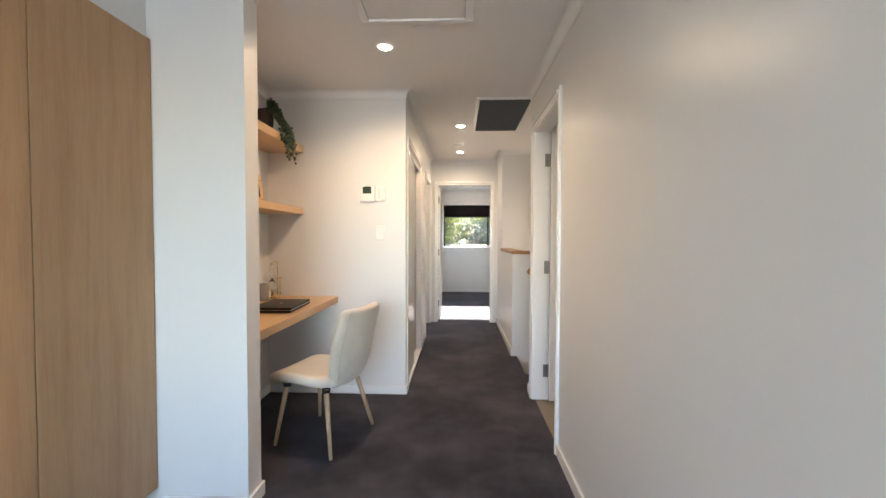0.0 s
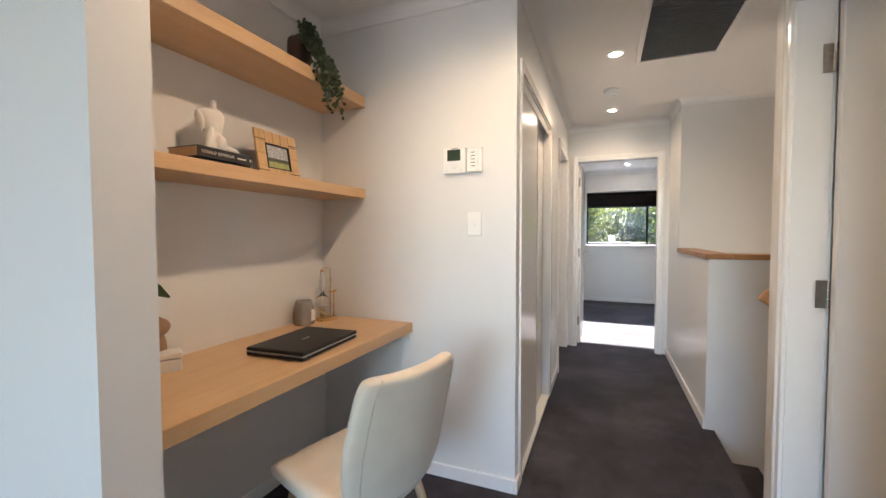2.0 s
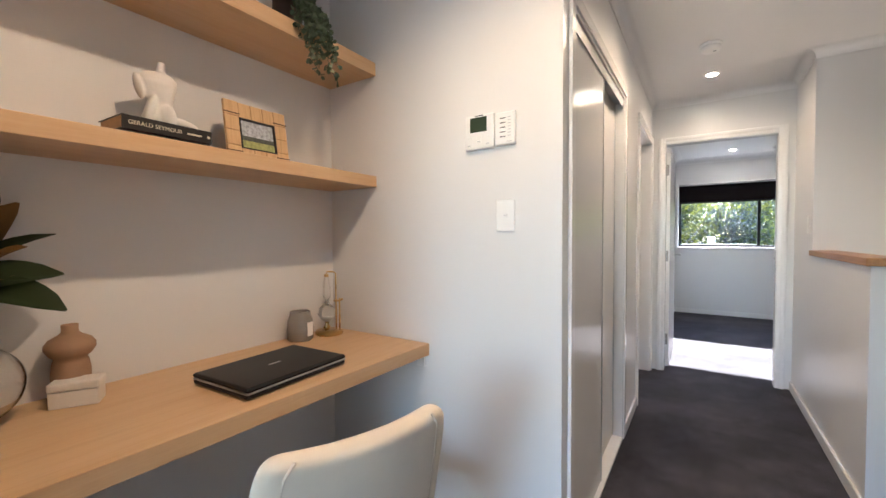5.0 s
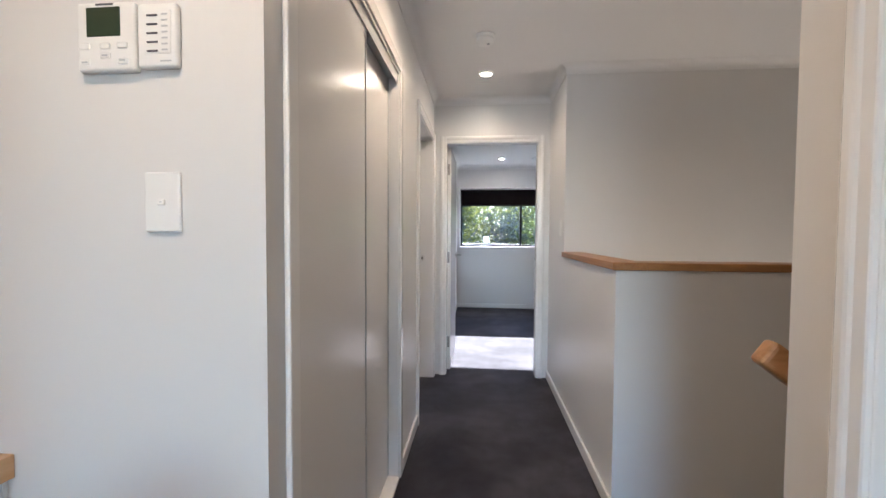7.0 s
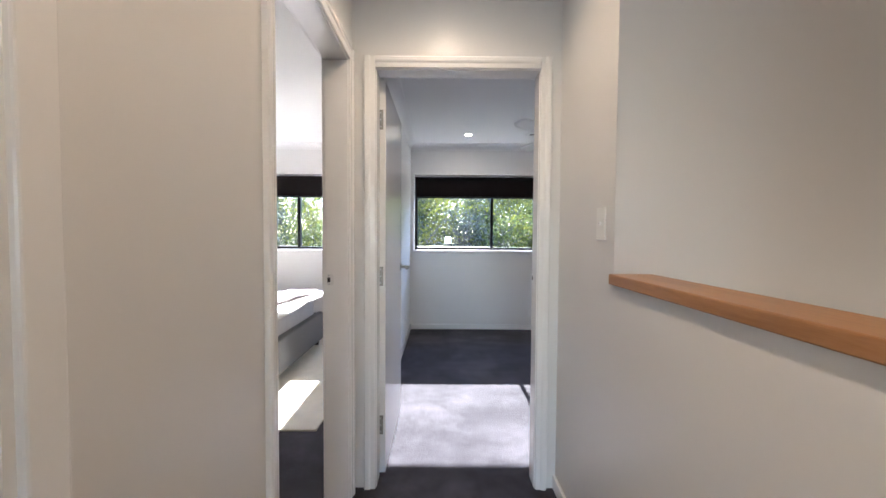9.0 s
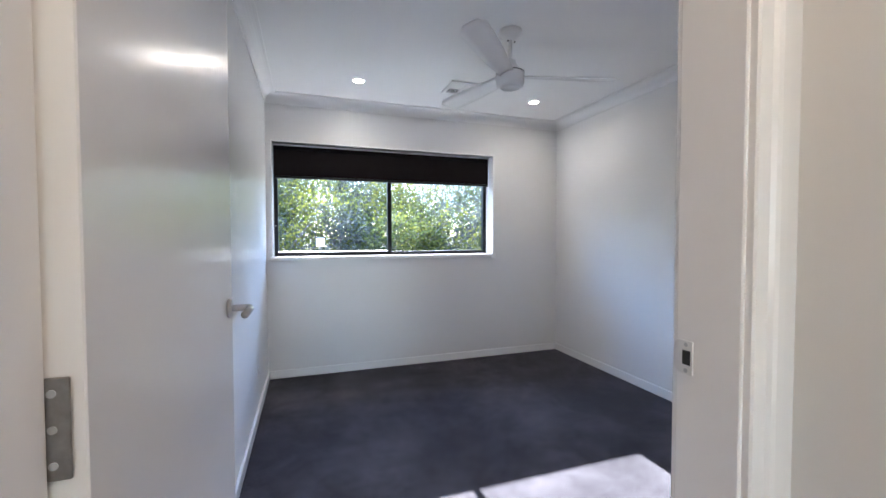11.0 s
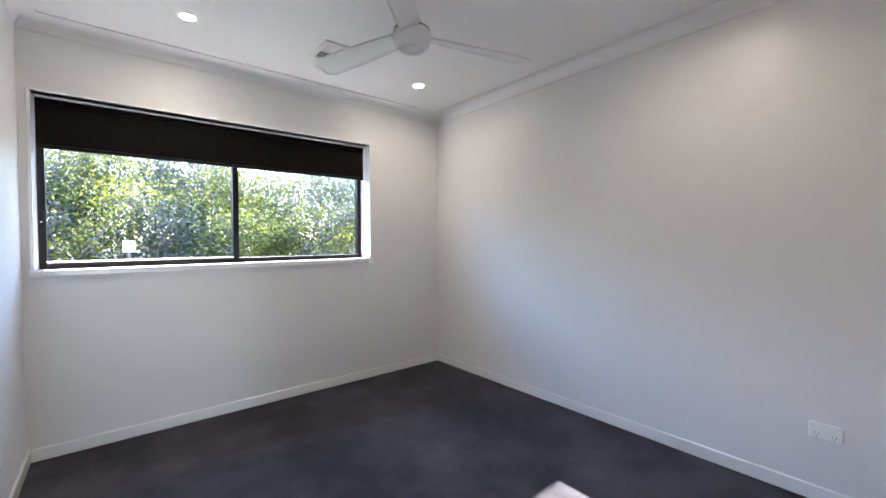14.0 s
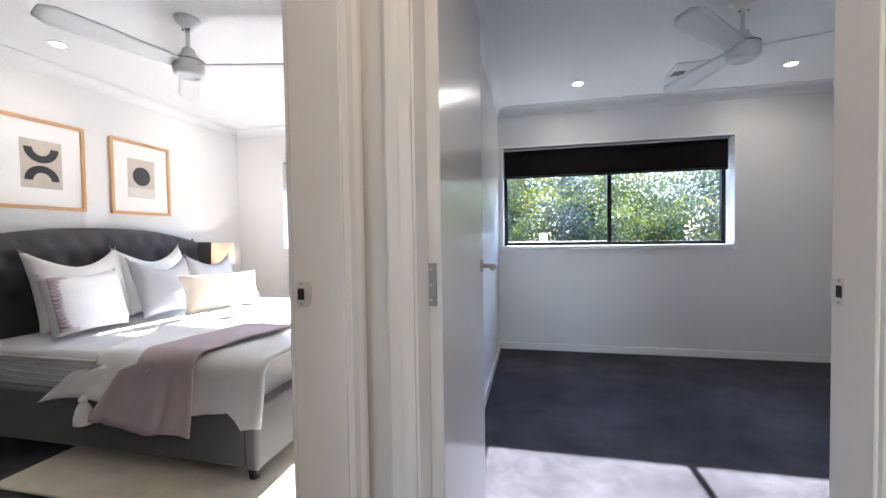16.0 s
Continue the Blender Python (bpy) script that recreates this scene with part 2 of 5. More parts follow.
def wall_along_x(name, x0, x1, y0, y1, z0, z1, holes=(), label="white painted plasterboard wall"):
    rows, x = [], x0
    for a, b, c, d in sorted(holes):
        if a > x:
            rows.append((x, a, y0, y1, z0, z1))
        if c > z0:
            rows.append((a, b, y0, y1, z0, c))
        if d < z1:
            rows.append((a, b, y0, y1, d, z1))
        x = b
    if x < x1:
        rows.append((x, x1, y0, y1, z0, z1))
    return structure(name, boxes(rows), M_WALL, label, "wall")


# ---------- large structure ----------
LEFT, RIGHT, RNEAR = -0.39, 0.62, 0.63
END, ROOM = 6.39, 6.49
C = H_CEIL

structure("floor", boxes([(-3.56, 0.65, -3.1, 9.86, -0.2, 0.0), (0.65, 2.66, 6.44, 9.86, -0.2, 0.0)]), M_CARPET, "charcoal cut-pile carpet over the upper floor", "carpet")
structure("bathroom_floor", boxes([(0.652, 2.7, 1.0, 3.58, -0.2, -0.004)]), M_TILE, "beige ceramic tile floor behind the open door", "floor")
structure("ceiling", boxes([(-3.56, 2.80, -3.1, 9.86, C, C + 0.1)]), M_CEIL, "flat white painted plasterboard ceiling", "ceiling")

wall_along_y("wall_right_near", RNEAR, RNEAR + 0.11, -3.0, 3.58, 0, C, [(2.75, 3.535, 0, 2.12)])
wall_along_x("wall_stair_south", RNEAR, 2.68, 3.58, 3.69, -2.4, C)
wall_along_x("wall_stair_north", RIGHT, 2.68, 5.765, 5.91, -2.4, C)
wall_along_y("wall_stair_east", 2.68, 2.79, 0.9, 6.43, -2.4, C)
wall_along_y("wall_hall_right_far", RIGHT, RIGHT + 0.11, 5.91, END, 0, C)
half_wall = structure("half_wall", boxes([(0.62, 0.73, 4.67, 5.765, 0, 1.105), (0.73, 2.68, 4.67, 4.78, 0, 1.105), (0.655, 2.68, 4.67, 4.78, -2.4, 0)]), M_WALL, "white half-height stair wall", "wall")
wall_along_y("wall_hall_left", LEFT - 0.11, LEFT, 3.687, END, 0, C, [(3.687, 4.84, 0, 2.07), (5.45, 6.315, 0, 2.085)])
wall_along_x("wall_nook_far", -1.52, LEFT, 3.577, 3.687, 0, C)
wall_along_y("wall_nook_back", -1.63, -1.52, 2.152, 3.687, 0, C)
wall_along_x("wall_nib", -1.52, -0.933, 2.152, 2.272, 0, C)
wall_along_x("wall_hall_end", -0.50, 2.68, END, ROOM, 0, C, [(-0.294, 0.532, 0, 2.08)])
wall_along_y("wall_bed_left", -0.48, -0.37, ROOM, 9.74, 0, C)
wall_along_y("wall_bed_right", 2.53, 2.64, ROOM, 9.74, 0, C)
WX0, WX1, WZ0, WZ1 = -0.320, 1.768, 1.055, 2.05
MX0, MX1 = -2.85, -0.95
wall_along_x("wall_north", -3.56, 2.64, 9.74, 9.98, 0, C, [(MX0, MX1, WZ0, WZ1), (WX0, WX1, WZ0, WZ1)])
wall_along_y("wall_master_head", -3.56, -3.45, 5.0, 9.74, 0, C)
wall_along_x("wall_master_south", -3.56, LEFT - 0.11, 4.9, 5.0, 0, C)
wall_along_y("wall_linen_back", -1.1, -1.0, 3.687, 4.9, 0, C)
wall_along_x("wall_start", -1.99, RNEAR + 0.11, -3.1, -3.0, 0, C, [(-1.45, 0.45, 0.7, 2.2)])
wall_along_y("wall_start_left", -2.09, -1.99, -3.1, 2.152, 0, C)
wall_along_x("wall_bathroom_south", 0.74, 2.68, 0.9, 1.0, 0, C)


# ---------- trim ----------
def baseboard(x0, x1, y0, y1, h=0.072):
    structure("baseboard", box(x0, x1, y0, y1, 0.0, h, 0.004, 1), M_TRIM, "low white painted skirting board", "baseboard")


T = 0.014
for row in (
    (-1.52 + T, LEFT, 3.577 - T, 3.577), (-1.52, -1.52 + T, 2.272, 3.577), (-1.52 + T, -0.933, 2.272, 2.272 + T),
    (-0.933, -0.933 + T, 2.152 - T, 2.272 + T), (-1.345, -0.933, 2.152 - T, 2.152),
    (LEFT, LEFT + T, 3.577 - T, 3.637), (LEFT, LEFT + T, 4.885, 5.41),
    (RNEAR - T, RNEAR, -3.0, 2.70), (RNEAR - T, RNEAR, 3.59, 3.69), (RIGHT - T, RIGHT, 4.67, END),
    (-0.37 + T, 2.53 - T, 9.74 - T, 9.74), (2.53 - T, 2.53, ROOM, 9.74), (-0.37, -0.37 + T, ROOM, 9.74), (0.562, 2.53 - T, ROOM, ROOM + T),
    (-3.45, -3.45 + T, 5.0, 9.74), (-3.45 + T, -0.48 - T, 9.74 - T, 9.74), (-0.48 - T, -0.48, ROOM, 9.74),
):
    baseboard(*row)


def cornice(p0, p1, n, ends_at=(-1, -1), s=0.06, step=0.0):
    """A coved cornice on the ceiling line from p0 to p1; n points from the wall into the room. Mitred ends: -1 inner corner, 1 outer corner."""
    along = Vector((p1[0] - p0[0], p1[1] - p0[1])).normalized()
    prof = [(0, -s), (0.006, -s), (0.006, -s * 0.86)]
    for k in range(7):
        a = k / 6 * math.pi / 2
        prof.append((0.006 + s * 0.84 * (1 - math.cos(a)), -s * 0.86 + s * 0.84 * math.sin(a)))
    prof += [(s * 0.94, -0.0), (s, 0.0)] if not step else [(s * 0.94, -0.006), (s * 1.15, -0.006), (s * 1.15, 0.0)]
    prof.append((0, 0))
    bm = bmesh.new()
    ends = []
    for p, e, d in ((p0, ends_at[0], -along), (p1, ends_at[1], along)):
        ends.append([bm.verts.new((p[0] + n[0] * u + d.x * e * u, p[1] + n[1] * u + d.y * e * u, C + w)) for u, w in prof])
    k = len(prof)
    for j in range(k):
        bm.faces.new((ends[0][j], ends[0][(j + 1) % k], ends[1][(j + 1) % k], ends[1][j]))
    bm.faces.new(ends[0][::-1])
    bm.faces.new(ends[1])
    structure("cornice", bm, M_CEIL, "white coved plaster cornice", "cornice")


for p0, p1, n, e in (
    ((-1.52, 3.577), (LEFT, 3.577), (0, -1), (-1, 1)), ((-1.52, 2.272), (-1.52, 3.577), (1, 0), (-1, -1)), ((-1.52, 2.272), (-0.933, 2.272), (0, 1), (-1, 1)),
    ((-0.933, 2.152), (-0.933, 2.272), (1, 0), (1, 1)), ((-1.385, 2.152), (-0.933, 2.152), (0, -1), (-1, 1)),
    ((LEFT, 3.577), (LEFT, END), (1, 0), (1, -1)), ((LEFT, END), (RIGHT, END), (0, -1), (-1, -1)), ((RIGHT, 5.765), (RIGHT, END), (-1, 0), (1, -1)),
    ((RIGHT, 5.765), (2.68, 5.765), (0, -1), (1, -1)), ((RNEAR, -3.0), (RNEAR, 3.69), (-1, 0), (-1, 1)), ((RNEAR, 3.69), (2.68, 3.69), (0, 1), (1, -1)), ((2.68, 3.69), (2.68, 5.765), (-1, 0), (-1, -1)),
):
    cornice(p0, p1, n, e)
for p0, p1, n in (
    ((-0.37, 9.74), (2.53, 9.74), (0, -1)), ((-0.37, ROOM), (-0.37, 9.74), (1, 0)), ((2.53, ROOM), (2.53, 9.74), (-1, 0)), ((-0.37, ROOM), (2.53, ROOM), (0, 1)),
    ((-3.45, 5.0), (-3.45, 9.74), (1, 0)), ((-3.45, 9.74), (-0.48, 9.74), (0, -1)), ((-0.48, ROOM), (-0.48, 9.74), (-1, 0)),
):
    cornice(p0, p1, n, (-1, -1), 0.078, 1.0)


def architrave_bar(length, w=0.055):
    """An upright architrave board: a flat with a raised, rounded outer bead; w along x, thickness along -y."""
    profile = [(0, 0), (0, -0.009), (0.003, -0.012), (w * 0.42, -0.0135), (w * 0.52, -0.0175), (w * 0.64, -0.0195), (w * 0.88, -0.0195), (w, -0.015), (w, 0)]
    bm = bmesh.new()
    low = [bm.verts.new((x, y, 0)) for x, y in profile]
    high = [bm.verts.new((x, y, length)) for x, y in profile]
    for k in range(len(profile)):
        j = (k + 1) % len(profile)
        bm.faces.new((low[k], low[j], high[j], high[k]))
    bm.faces.new(low)
    bm.faces.new(high[::-1])
    bmesh.ops.recalc_face_normals(bm, faces=bm.faces)
    return bm


def door_trim(owner, m, clear, head, depth, sides=(1, 1)):
    """Lining and architraves of an opening; local x across it from 0 to clear, y through the wall from 0 to depth."""
    part("jamb", moved(box(-0.02, 0, 0, depth, 0, head, 0.002, 1), m), M_TRIM, owner)
    part("jamb", moved(box(clear, clear + 0.02, 0, depth, 0, head, 0.002, 1), m), M_TRIM, owner)
    part("jamb", moved(box(-0.02, clear + 0.02, 0, depth, head, head + 0.02, 0.002, 1), m), M_TRIM, owner)
    for side, flip in ((0, 1), (1, -1)):
        if not sides[side]:
            continue
        y = 0 if side == 0 else depth
        rot = Matrix.Identity(4) if side == 0 else Matrix.Scale(-1, 4, (0, 1, 0))
        left = pose(-0.005, y, 0) @ rot @ Matrix.Scale(-1, 4, (1, 0, 0))
        right = pose(clear + 0.005, y, 0) @ rot
        part("architrave", moved(architrave_bar(head + 0.06), m @ left), M_TRIM, owner)
        part("architrave", moved(architrave_bar(head + 0.06), m @ right), M_TRIM, owner)
        top = pose(clear + 0.005, y, head + 0.005) @ rot @ pose(0, 0, 0, 0, -90, 0)
        part("architrave", moved(architrave_bar(clear + 0.01), m @ top), M_TRIM, owner)


def hinge(owner, m):
    """A butt hinge; local z up, knuckle at the origin, one leaf along +x."""
    h = part("hinge", moved(box(0.004, 0.034, -0.0015, 0.0015, -0.05, 0.05, 0.001, 1), m), M_HINGE, owner, "satin steel butt hinge")
    for k in range(3):
        part("knuckle", moved(lathe([(0.0065, -0.049 + k * 0.0333), (0.0065, -0.0175 + k * 0.0333)], 12), m), M_HINGE, h)
    for z in (-0.035, 0.0, 0.035):
        part("screw", moved(lathe([(0.004, 0), (0.004, 0.001)], 10), m @ pose(0.02, -0.0015, z, 90, 0, 0)), M_GREYPL, h)


def lever(owner, m):
    """A lever handle; local -y stands out of the door, the lever points along +x."""
    bm = moved(lathe([(0.026, 0), (0.026, 0.006), (0.023, 0.009)], 28), pose(0, 0, 0, 90, 0, 0))
    h = part("handle", bm, M_STEEL, owner, "satin steel lever door handle", True)
    part("lever", tube([(0, 0, 0), (0, -0.03, 0), (0, -0.045, 0), (0.006, -0.055, 0), (0.02, -0.058, 0), (0.115, -0.056, 0)], 0.0095, 14), M_STEEL, h, "", True)
    h.matrix_local = m
    return h


def strike_outline():
    """A plate with rounded lip corners on one side."""
    ring = [(0.015, -0.027), (0.015, 0.027), (-0.010, 0.027)]
    ring += [(-0.010 - 0.014 * math.sin(a), 0.013 + 0.014 * math.cos(a)) for a in (0.4, 0.8, 1.2, 1.57)]
    ring += [(-0.010 - 0.014 * math.sin(a), -0.013 - 0.014 * math.cos(a)) for a in (1.57, 1.2, 0.8, 0.4)]
    ring += [(-0.010, -0.027)]
    bm = bmesh.new()
    a = [bm.verts.new((x * 0.82, -0.002, z * 0.95)) for x, z in ring]
    b = [bm.verts.new((x * 0.82, 0, z * 0.95)) for x, z in ring]
    bm.faces.new(a)
    bm.faces.new(b[::-1])
    for k in range(len(ring)):
        bm.faces.new((a[k], b[k], b[(k + 1) % len(ring)], a[(k + 1) % len(ring)]))
    return bm


def strike(owner, m):
    """A strike plate on a jamb; local x-z is its face, -y stands out."""
    s = part("strike_plate", moved(strike_outline(), m), M_STRIKE, owner, "steel strike plate with a curved lip")
    part("latch_hole", moved(box(-0.004, 0.009, -0.0032, -0.0015, -0.011, 0.011), m), M_DARK, s)
    for z in (-0.020, 0.020):
        part("screw", moved(lathe([(0.0028, 0), (0.0035, 0.0012)], 10), m @ pose(0.002, -0.002, z, 90, 0, 0)), M_GREYPL, s)


# end bedroom door
EX0, EX1 = -0.274, 0.512
door_1 = tagged(new("door_1"), "open white flush bedroom door in a white moulded frame", "door", "", "structure")
door_trim(door_1, pose(EX0, END, 0), EX1 - EX0, 2.06, ROOM - END)
leaf = part("door_leaf", box(-0.281, -0.245, 6.496, 7.295, 0.012, 2.05, 0.002, 1), M_DOOR, door_1, "glossy white flush door leaf")
for z in (0.27, 1.05, 1.85):
    hinge(door_1, pose(-0.290, 6.492, z))
lever(leaf, pose(-0.245, 7.238, 1.038, 0, 0, 90) @ Matrix.Scale(-1, 4, (1, 0, 0)))
lever(leaf, pose(-0.281, 7.238, 1.038, 0, 0, -90))
strike(door_1, pose(EX1, 6.472, 1.048, 0, 0, -90))

# master bedroom doorway in the left wall
door_2 = tagged(new("door_2"), "white moulded door frame of the main bedroom", "door frame", "", "structure")
door_trim(door_2, pose(LEFT, 5.47, 0, 0, 0, 90), 0.825, 2.065, 0.11)
strike(door_2, pose(-0.478, 6.295, 1.053) @ Matrix.Scale(-1, 4, (1, 0, 0)))

# bathroom door in the right wall
door_3 = tagged(new("door_3"), "open white flush bathroom door in a white moulded frame", "door", "", "structure")
door_trim(door_3, pose(RNEAR, 3.515, 0, 0, 0, -90), 0.745, 2.10, 0.11)
leaf3 = part("door_leaf", box(0.748, 1.475, 3.470, 3.506, 0.01, 2.085, 0.002, 1), M_DOOR, door_3, "glossy white flush door leaf")
for z in (0.234, 1.05, 1.883):
    hinge(door_3, pose(0.741, 3.509, z) @ pose(0, 0, 0, 0, 0, 180))
lever(leaf3, pose(1.41, 3.470, 1.04))

# linen cupboard: two white sliding doors
linen = tagged(new("door_4"), "white sliding doors of the linen cupboard", "sliding door", "", "structure")
part("jamb", box(LEFT - 0.11, LEFT + 0.004, 4.822, 4.84, 0, 2.052), M_TRIM, linen)
part("jamb", box(LEFT - 0.11, LEFT + 0.004, 3.689, 3.705, 0, 2.052), M_TRIM, linen)
part("jamb", box(LEFT - 0.11, LEFT + 0.004, 3.689, 4.84, 2.052, 2.07), M_TRIM, linen)
part("architrave", box(LEFT, LEFT + 0.014, 4.835, 4.885, 0, 2.12, 0.004, 2), M_TRIM, linen)
part("architrave", box(LEFT, LEFT + 0.014, 3.645, 3.694, 0, 2.12, 0.004, 2), M_TRIM, linen)
part("architrave", box(LEFT, LEFT + 0.0135, 3.694, 4.835, 2.066, 2.12, 0.004, 2), M_TRIM, linen)
part("track", boxes([(LEFT - 0.105, LEFT - 0.005, 3.705, 4.822, 2.03, 2.052), (LEFT - 0.008, LEFT - 0.004, 3.705, 4.822, 2.0, 2.052)]), M_GREYPL, linen, "grey aluminium head track")
part("sill", box(LEFT - 0.105, LEFT + 0.008, 3.705, 4.822, 0.0, 0.018, 0.003, 1), M_TRIM, linen, "white floor track")
for y0, y1, x in ((3.706, 4.290, LEFT - 0.045), (4.250, 4.820, LEFT - 0.085)):
    sl = part("sliding_panel", box(x, x + 0.034, y0, y1, 0.02, 2.03, 0.003, 1), M_DOOR, linen, "glossy white sliding panel")
    # stiles are grey so their colour gives the shadow line at the panel edges
    for a, b in ((y0, y0 + 0.012), (y1 - 0.012, y1)):
        part("stile", box(x - 0.001, x + 0.038, a, b, 0.021, 2.029, 0.003, 2), M_GREYPL, sl, "edge stile, greyed for the shadow gap at the panel edge")


# ---------- windows ----------
def window(name, x0, x1, z0, z1, mull, blind_z, label):
    w = tagged(new(name), label, "window", "", "structure")
    fy0, fy1 = 9.895, 9.945
    part("window_sill", box(x0 - 0.022, x1 + 0.022, 9.722, 9.89, z0 - 0.03, z0 + 0.004, 0.004, 2), M_TRIM, w, "white painted timber sill")
    part("reveal", box(x0 - 0.014, x0 + 0.002, 9.728, 9.89, z0 + 0.004, z1 + 0.0, 0.002, 1), M_TRIM, w)
    part("reveal", box(x1 - 0.002, x1 + 0.014, 9.728, 9.89, z0 + 0.004, z1 + 0.0, 0.002, 1), M_TRIM, w)
    part("reveal", box(x0 - 0.014, x1 + 0.014, 9.728, 9.89, z1, z1 + 0.014, 0.002, 1), M_TRIM, w)
    b = 0.036
    part("window_frame", box(x0 + 0.002, x0 + b, fy0, fy1, z0, z1, 0.002, 1), M_BLACKALU, w, "black aluminium frame")
    part("window_frame", box(x1 - b, x1 - 0.002, fy0, fy1, z0, z1, 0.002, 1), M_BLACKALU, w)
    part("window_frame", box(x0 + b, x1 - b, fy0, fy1, z0, z0 + b, 0.002, 1), M_BLACKALU, w)
    part("window_frame", box(x0 + b, x1 - b, fy0, fy1, z1 - b, z1, 0.002, 1), M_BLACKALU, w)
    part("mullion", box(mull - 0.019, mull + 0.019, fy0 - 0.006, fy1, z0 + b, z1 - b, 0.002, 1), M_BLACKALU, w)
    part("sash_rail", box(x0 + b, mull - 0.019, fy0 - 0.003, fy1 - 0.02, z0 + b, z0 + b + 0.010), M_STEEL, w, "bare aluminium sash rail")
    for a, c in ((x0 + b, mull - 0.019), (mull + 0.019, x1 - b)):
        pane = part("pane", box(a, c, 9.922, 9.927, z0 + b, z1 - b), M_PANE, w, "clear glass pane")
        pane.visible_shadow = False
    latch = part("latch", box(x0 + 0.006, x0 + 0.030, fy0 - 0.012, fy0, 1.28, 1.40, 0.004, 2), M_BLACKALU, w)
    part("latch_pin", moved(lathe([(0.005, 0), (0.005, 0.003)], 12), pose(x0 + 0.018, fy0 - 0.012, 1.335, 90, 0, 0)), M_STEEL, latch)
    # roller blind in the reveal
    bl = thing("roller_blind", pose((x0 + x1) / 2, 9.83, z1), "black fabric roller blind a quarter drawn down", "blind")
    hw = (x1 - x0) / 2 - 0.012
    part("blind_fabric", box(-hw, hw, -0.002, 0.002, blind_z - z1 + 0.012, -0.03), M_BLIND, bl)
    part("bottom_rail", box(-hw, hw, -0.008, 0.008, blind_z - z1 - 0.012, blind_z - z1 + 0.012, 0.005, 2), M_BLACKALU, bl)
    part("roller", moved(lathe([(0.021, -hw), (0.021, hw)], 20), pose(0, 0.01, -0.03, 0, 90, 0)), M_BLIND, bl, "", True)
    part("headrail", box(-hw, hw, -0.03, -0.024, -0.014, -0.002, 0.002, 1), M_PLASTIC, bl, "white blind headrail")
    part("chain", tube([(hw - 0.006, -0.02, -0.02), (hw - 0.004, -0.03, -0.5), (hw - 0.006, -0.03, z0 - z1 + 0.05)], 0.003, 6), M_PLASTIC, bl)
    part("chain_holder", box(hw - 0.004, hw + 0.036, -0.115, -0.095, z0 - z1 - 0.045, z0 - z1 + 0.02, 0.004, 2), M_PLASTIC, bl, "clear plastic chain holder")
    return w


win1 = window("window_1", WX0, WX1, WZ0, WZ1, 0.728, 1.765, "wide black-framed sliding window with a white sill")
window("window_2", MX0, MX1, WZ0, WZ1, (MX0 + MX1) / 2, 1.765, "wide black-framed sliding window of the main bedroom")

# ---------- stairs ----------
for k in range(8):
    z = -0.185 * (k + 1)
    x = 0.655 + 0.25 * k
    structure("stair_tread", box(x, x + 0.255, 3.69, 4.67, z - 0.6, z, 0.012, 3), M_CARPET, "charcoal carpeted stair step going down", "step")
structure("stair_nosing", box(0.60, 0.672, 3.692, 4.668, -0.05, 0.004, 0.003, 2), M_CARPET, "carpeted landing edge above the stairs", "step")
structure("stair_void_floor", boxes([(0.655, 2.68, 3.69, 5.80, -2.5, -2.4)]), M_CARPET, "lower landing of the stairwell", "floor")
structure("stair_void_end", boxes([(0.55, 0.655, 3.69, 5.80, -2.4, -0.2)]), M_WALL, "white wall under the landing", "wall")

cap = tagged(new("half_wall_cap"), "oiled hardwood capping on the half-height stair wall", "capping", "", "structure")
part("cap_board", box(0.602, 0.748, 4.652, 5.765, 1.105, 1.140, 0.004, 2), M_HARDY, cap)
part("cap_board", box(0.7485, 2.68, 4.652, 4.798, 1.105, 1.1395, 0.004, 2), M_HARDX, cap)

rail = thing("handrail", pose(0.630, 3.765, 1.012), "oiled hardwood stair handrail on steel brackets", "handrail")
slope = pose(0, 0, 0, 0, math.degrees(math.atan2(0.185, 0.25)), 0)
part("rail_bar", moved(box(0, 1.9, -0.022, 0.022, -0.030, 0.030, 0.012, 3), slope), M_HARDX, rail)
for d in (0.13, 1.0, 1.7):
    q = slope @ Vector((d, 0, -0.03))
    br = part("bracket", tube([(q.x, 0, q.z + 0.004), (q.x, 0, q.z - 0.03), (q.x, -0.02, q.z - 0.05), (q.x, -0.073, q.z - 0.055)], 0.006, 10), M_STEEL, rail, "steel rail bracket", True)
    part("bracket_plate", moved(lathe([(0.028, 0), (0.028, 0.005)], 20), pose(q.x, -0.075, q.z - 0.055, -90, 0, 0)), M_STEEL, br)

# ---------- cupboard wall ----------
structure("bulkhead", boxes([(-1.99, -1.385, -3.0, 2.152, 2.184, C)]), M_WALL, "white plasterboard bulkhead above the tall cupboards", "wall")
edges = [2.150, 1.625, 1.10, 0.575, 0.05, -0.475, -1.0]
for a, b in zip(edges, edges[1:]):
    cb = thing("tall_cupboard", pose(-1.363, a, 0), "tall oak-grained cupboard with a flush door", "cupboard", "cupboards along the hall")
    part("carcass", box(-0.60, -0.021, b - a + 0.001, -0.001, 0.10, 2.180), M_OAKZ, cb)
    part("cupboard_door", box(-0.019, 0.0, b - a + 0.002, -0.002, 0.106, 2.174, 0.0015, 1), M_OAKZ, cb)
    part("plinth", box(-0.60, -0.06, b - a + 0.001, -0.001, 0, 0.10), M_OAKZ, cb)
wall_along_y("wall_start_infill", -1.46, -1.36, -3.0, -1.0, 0, 2.184)


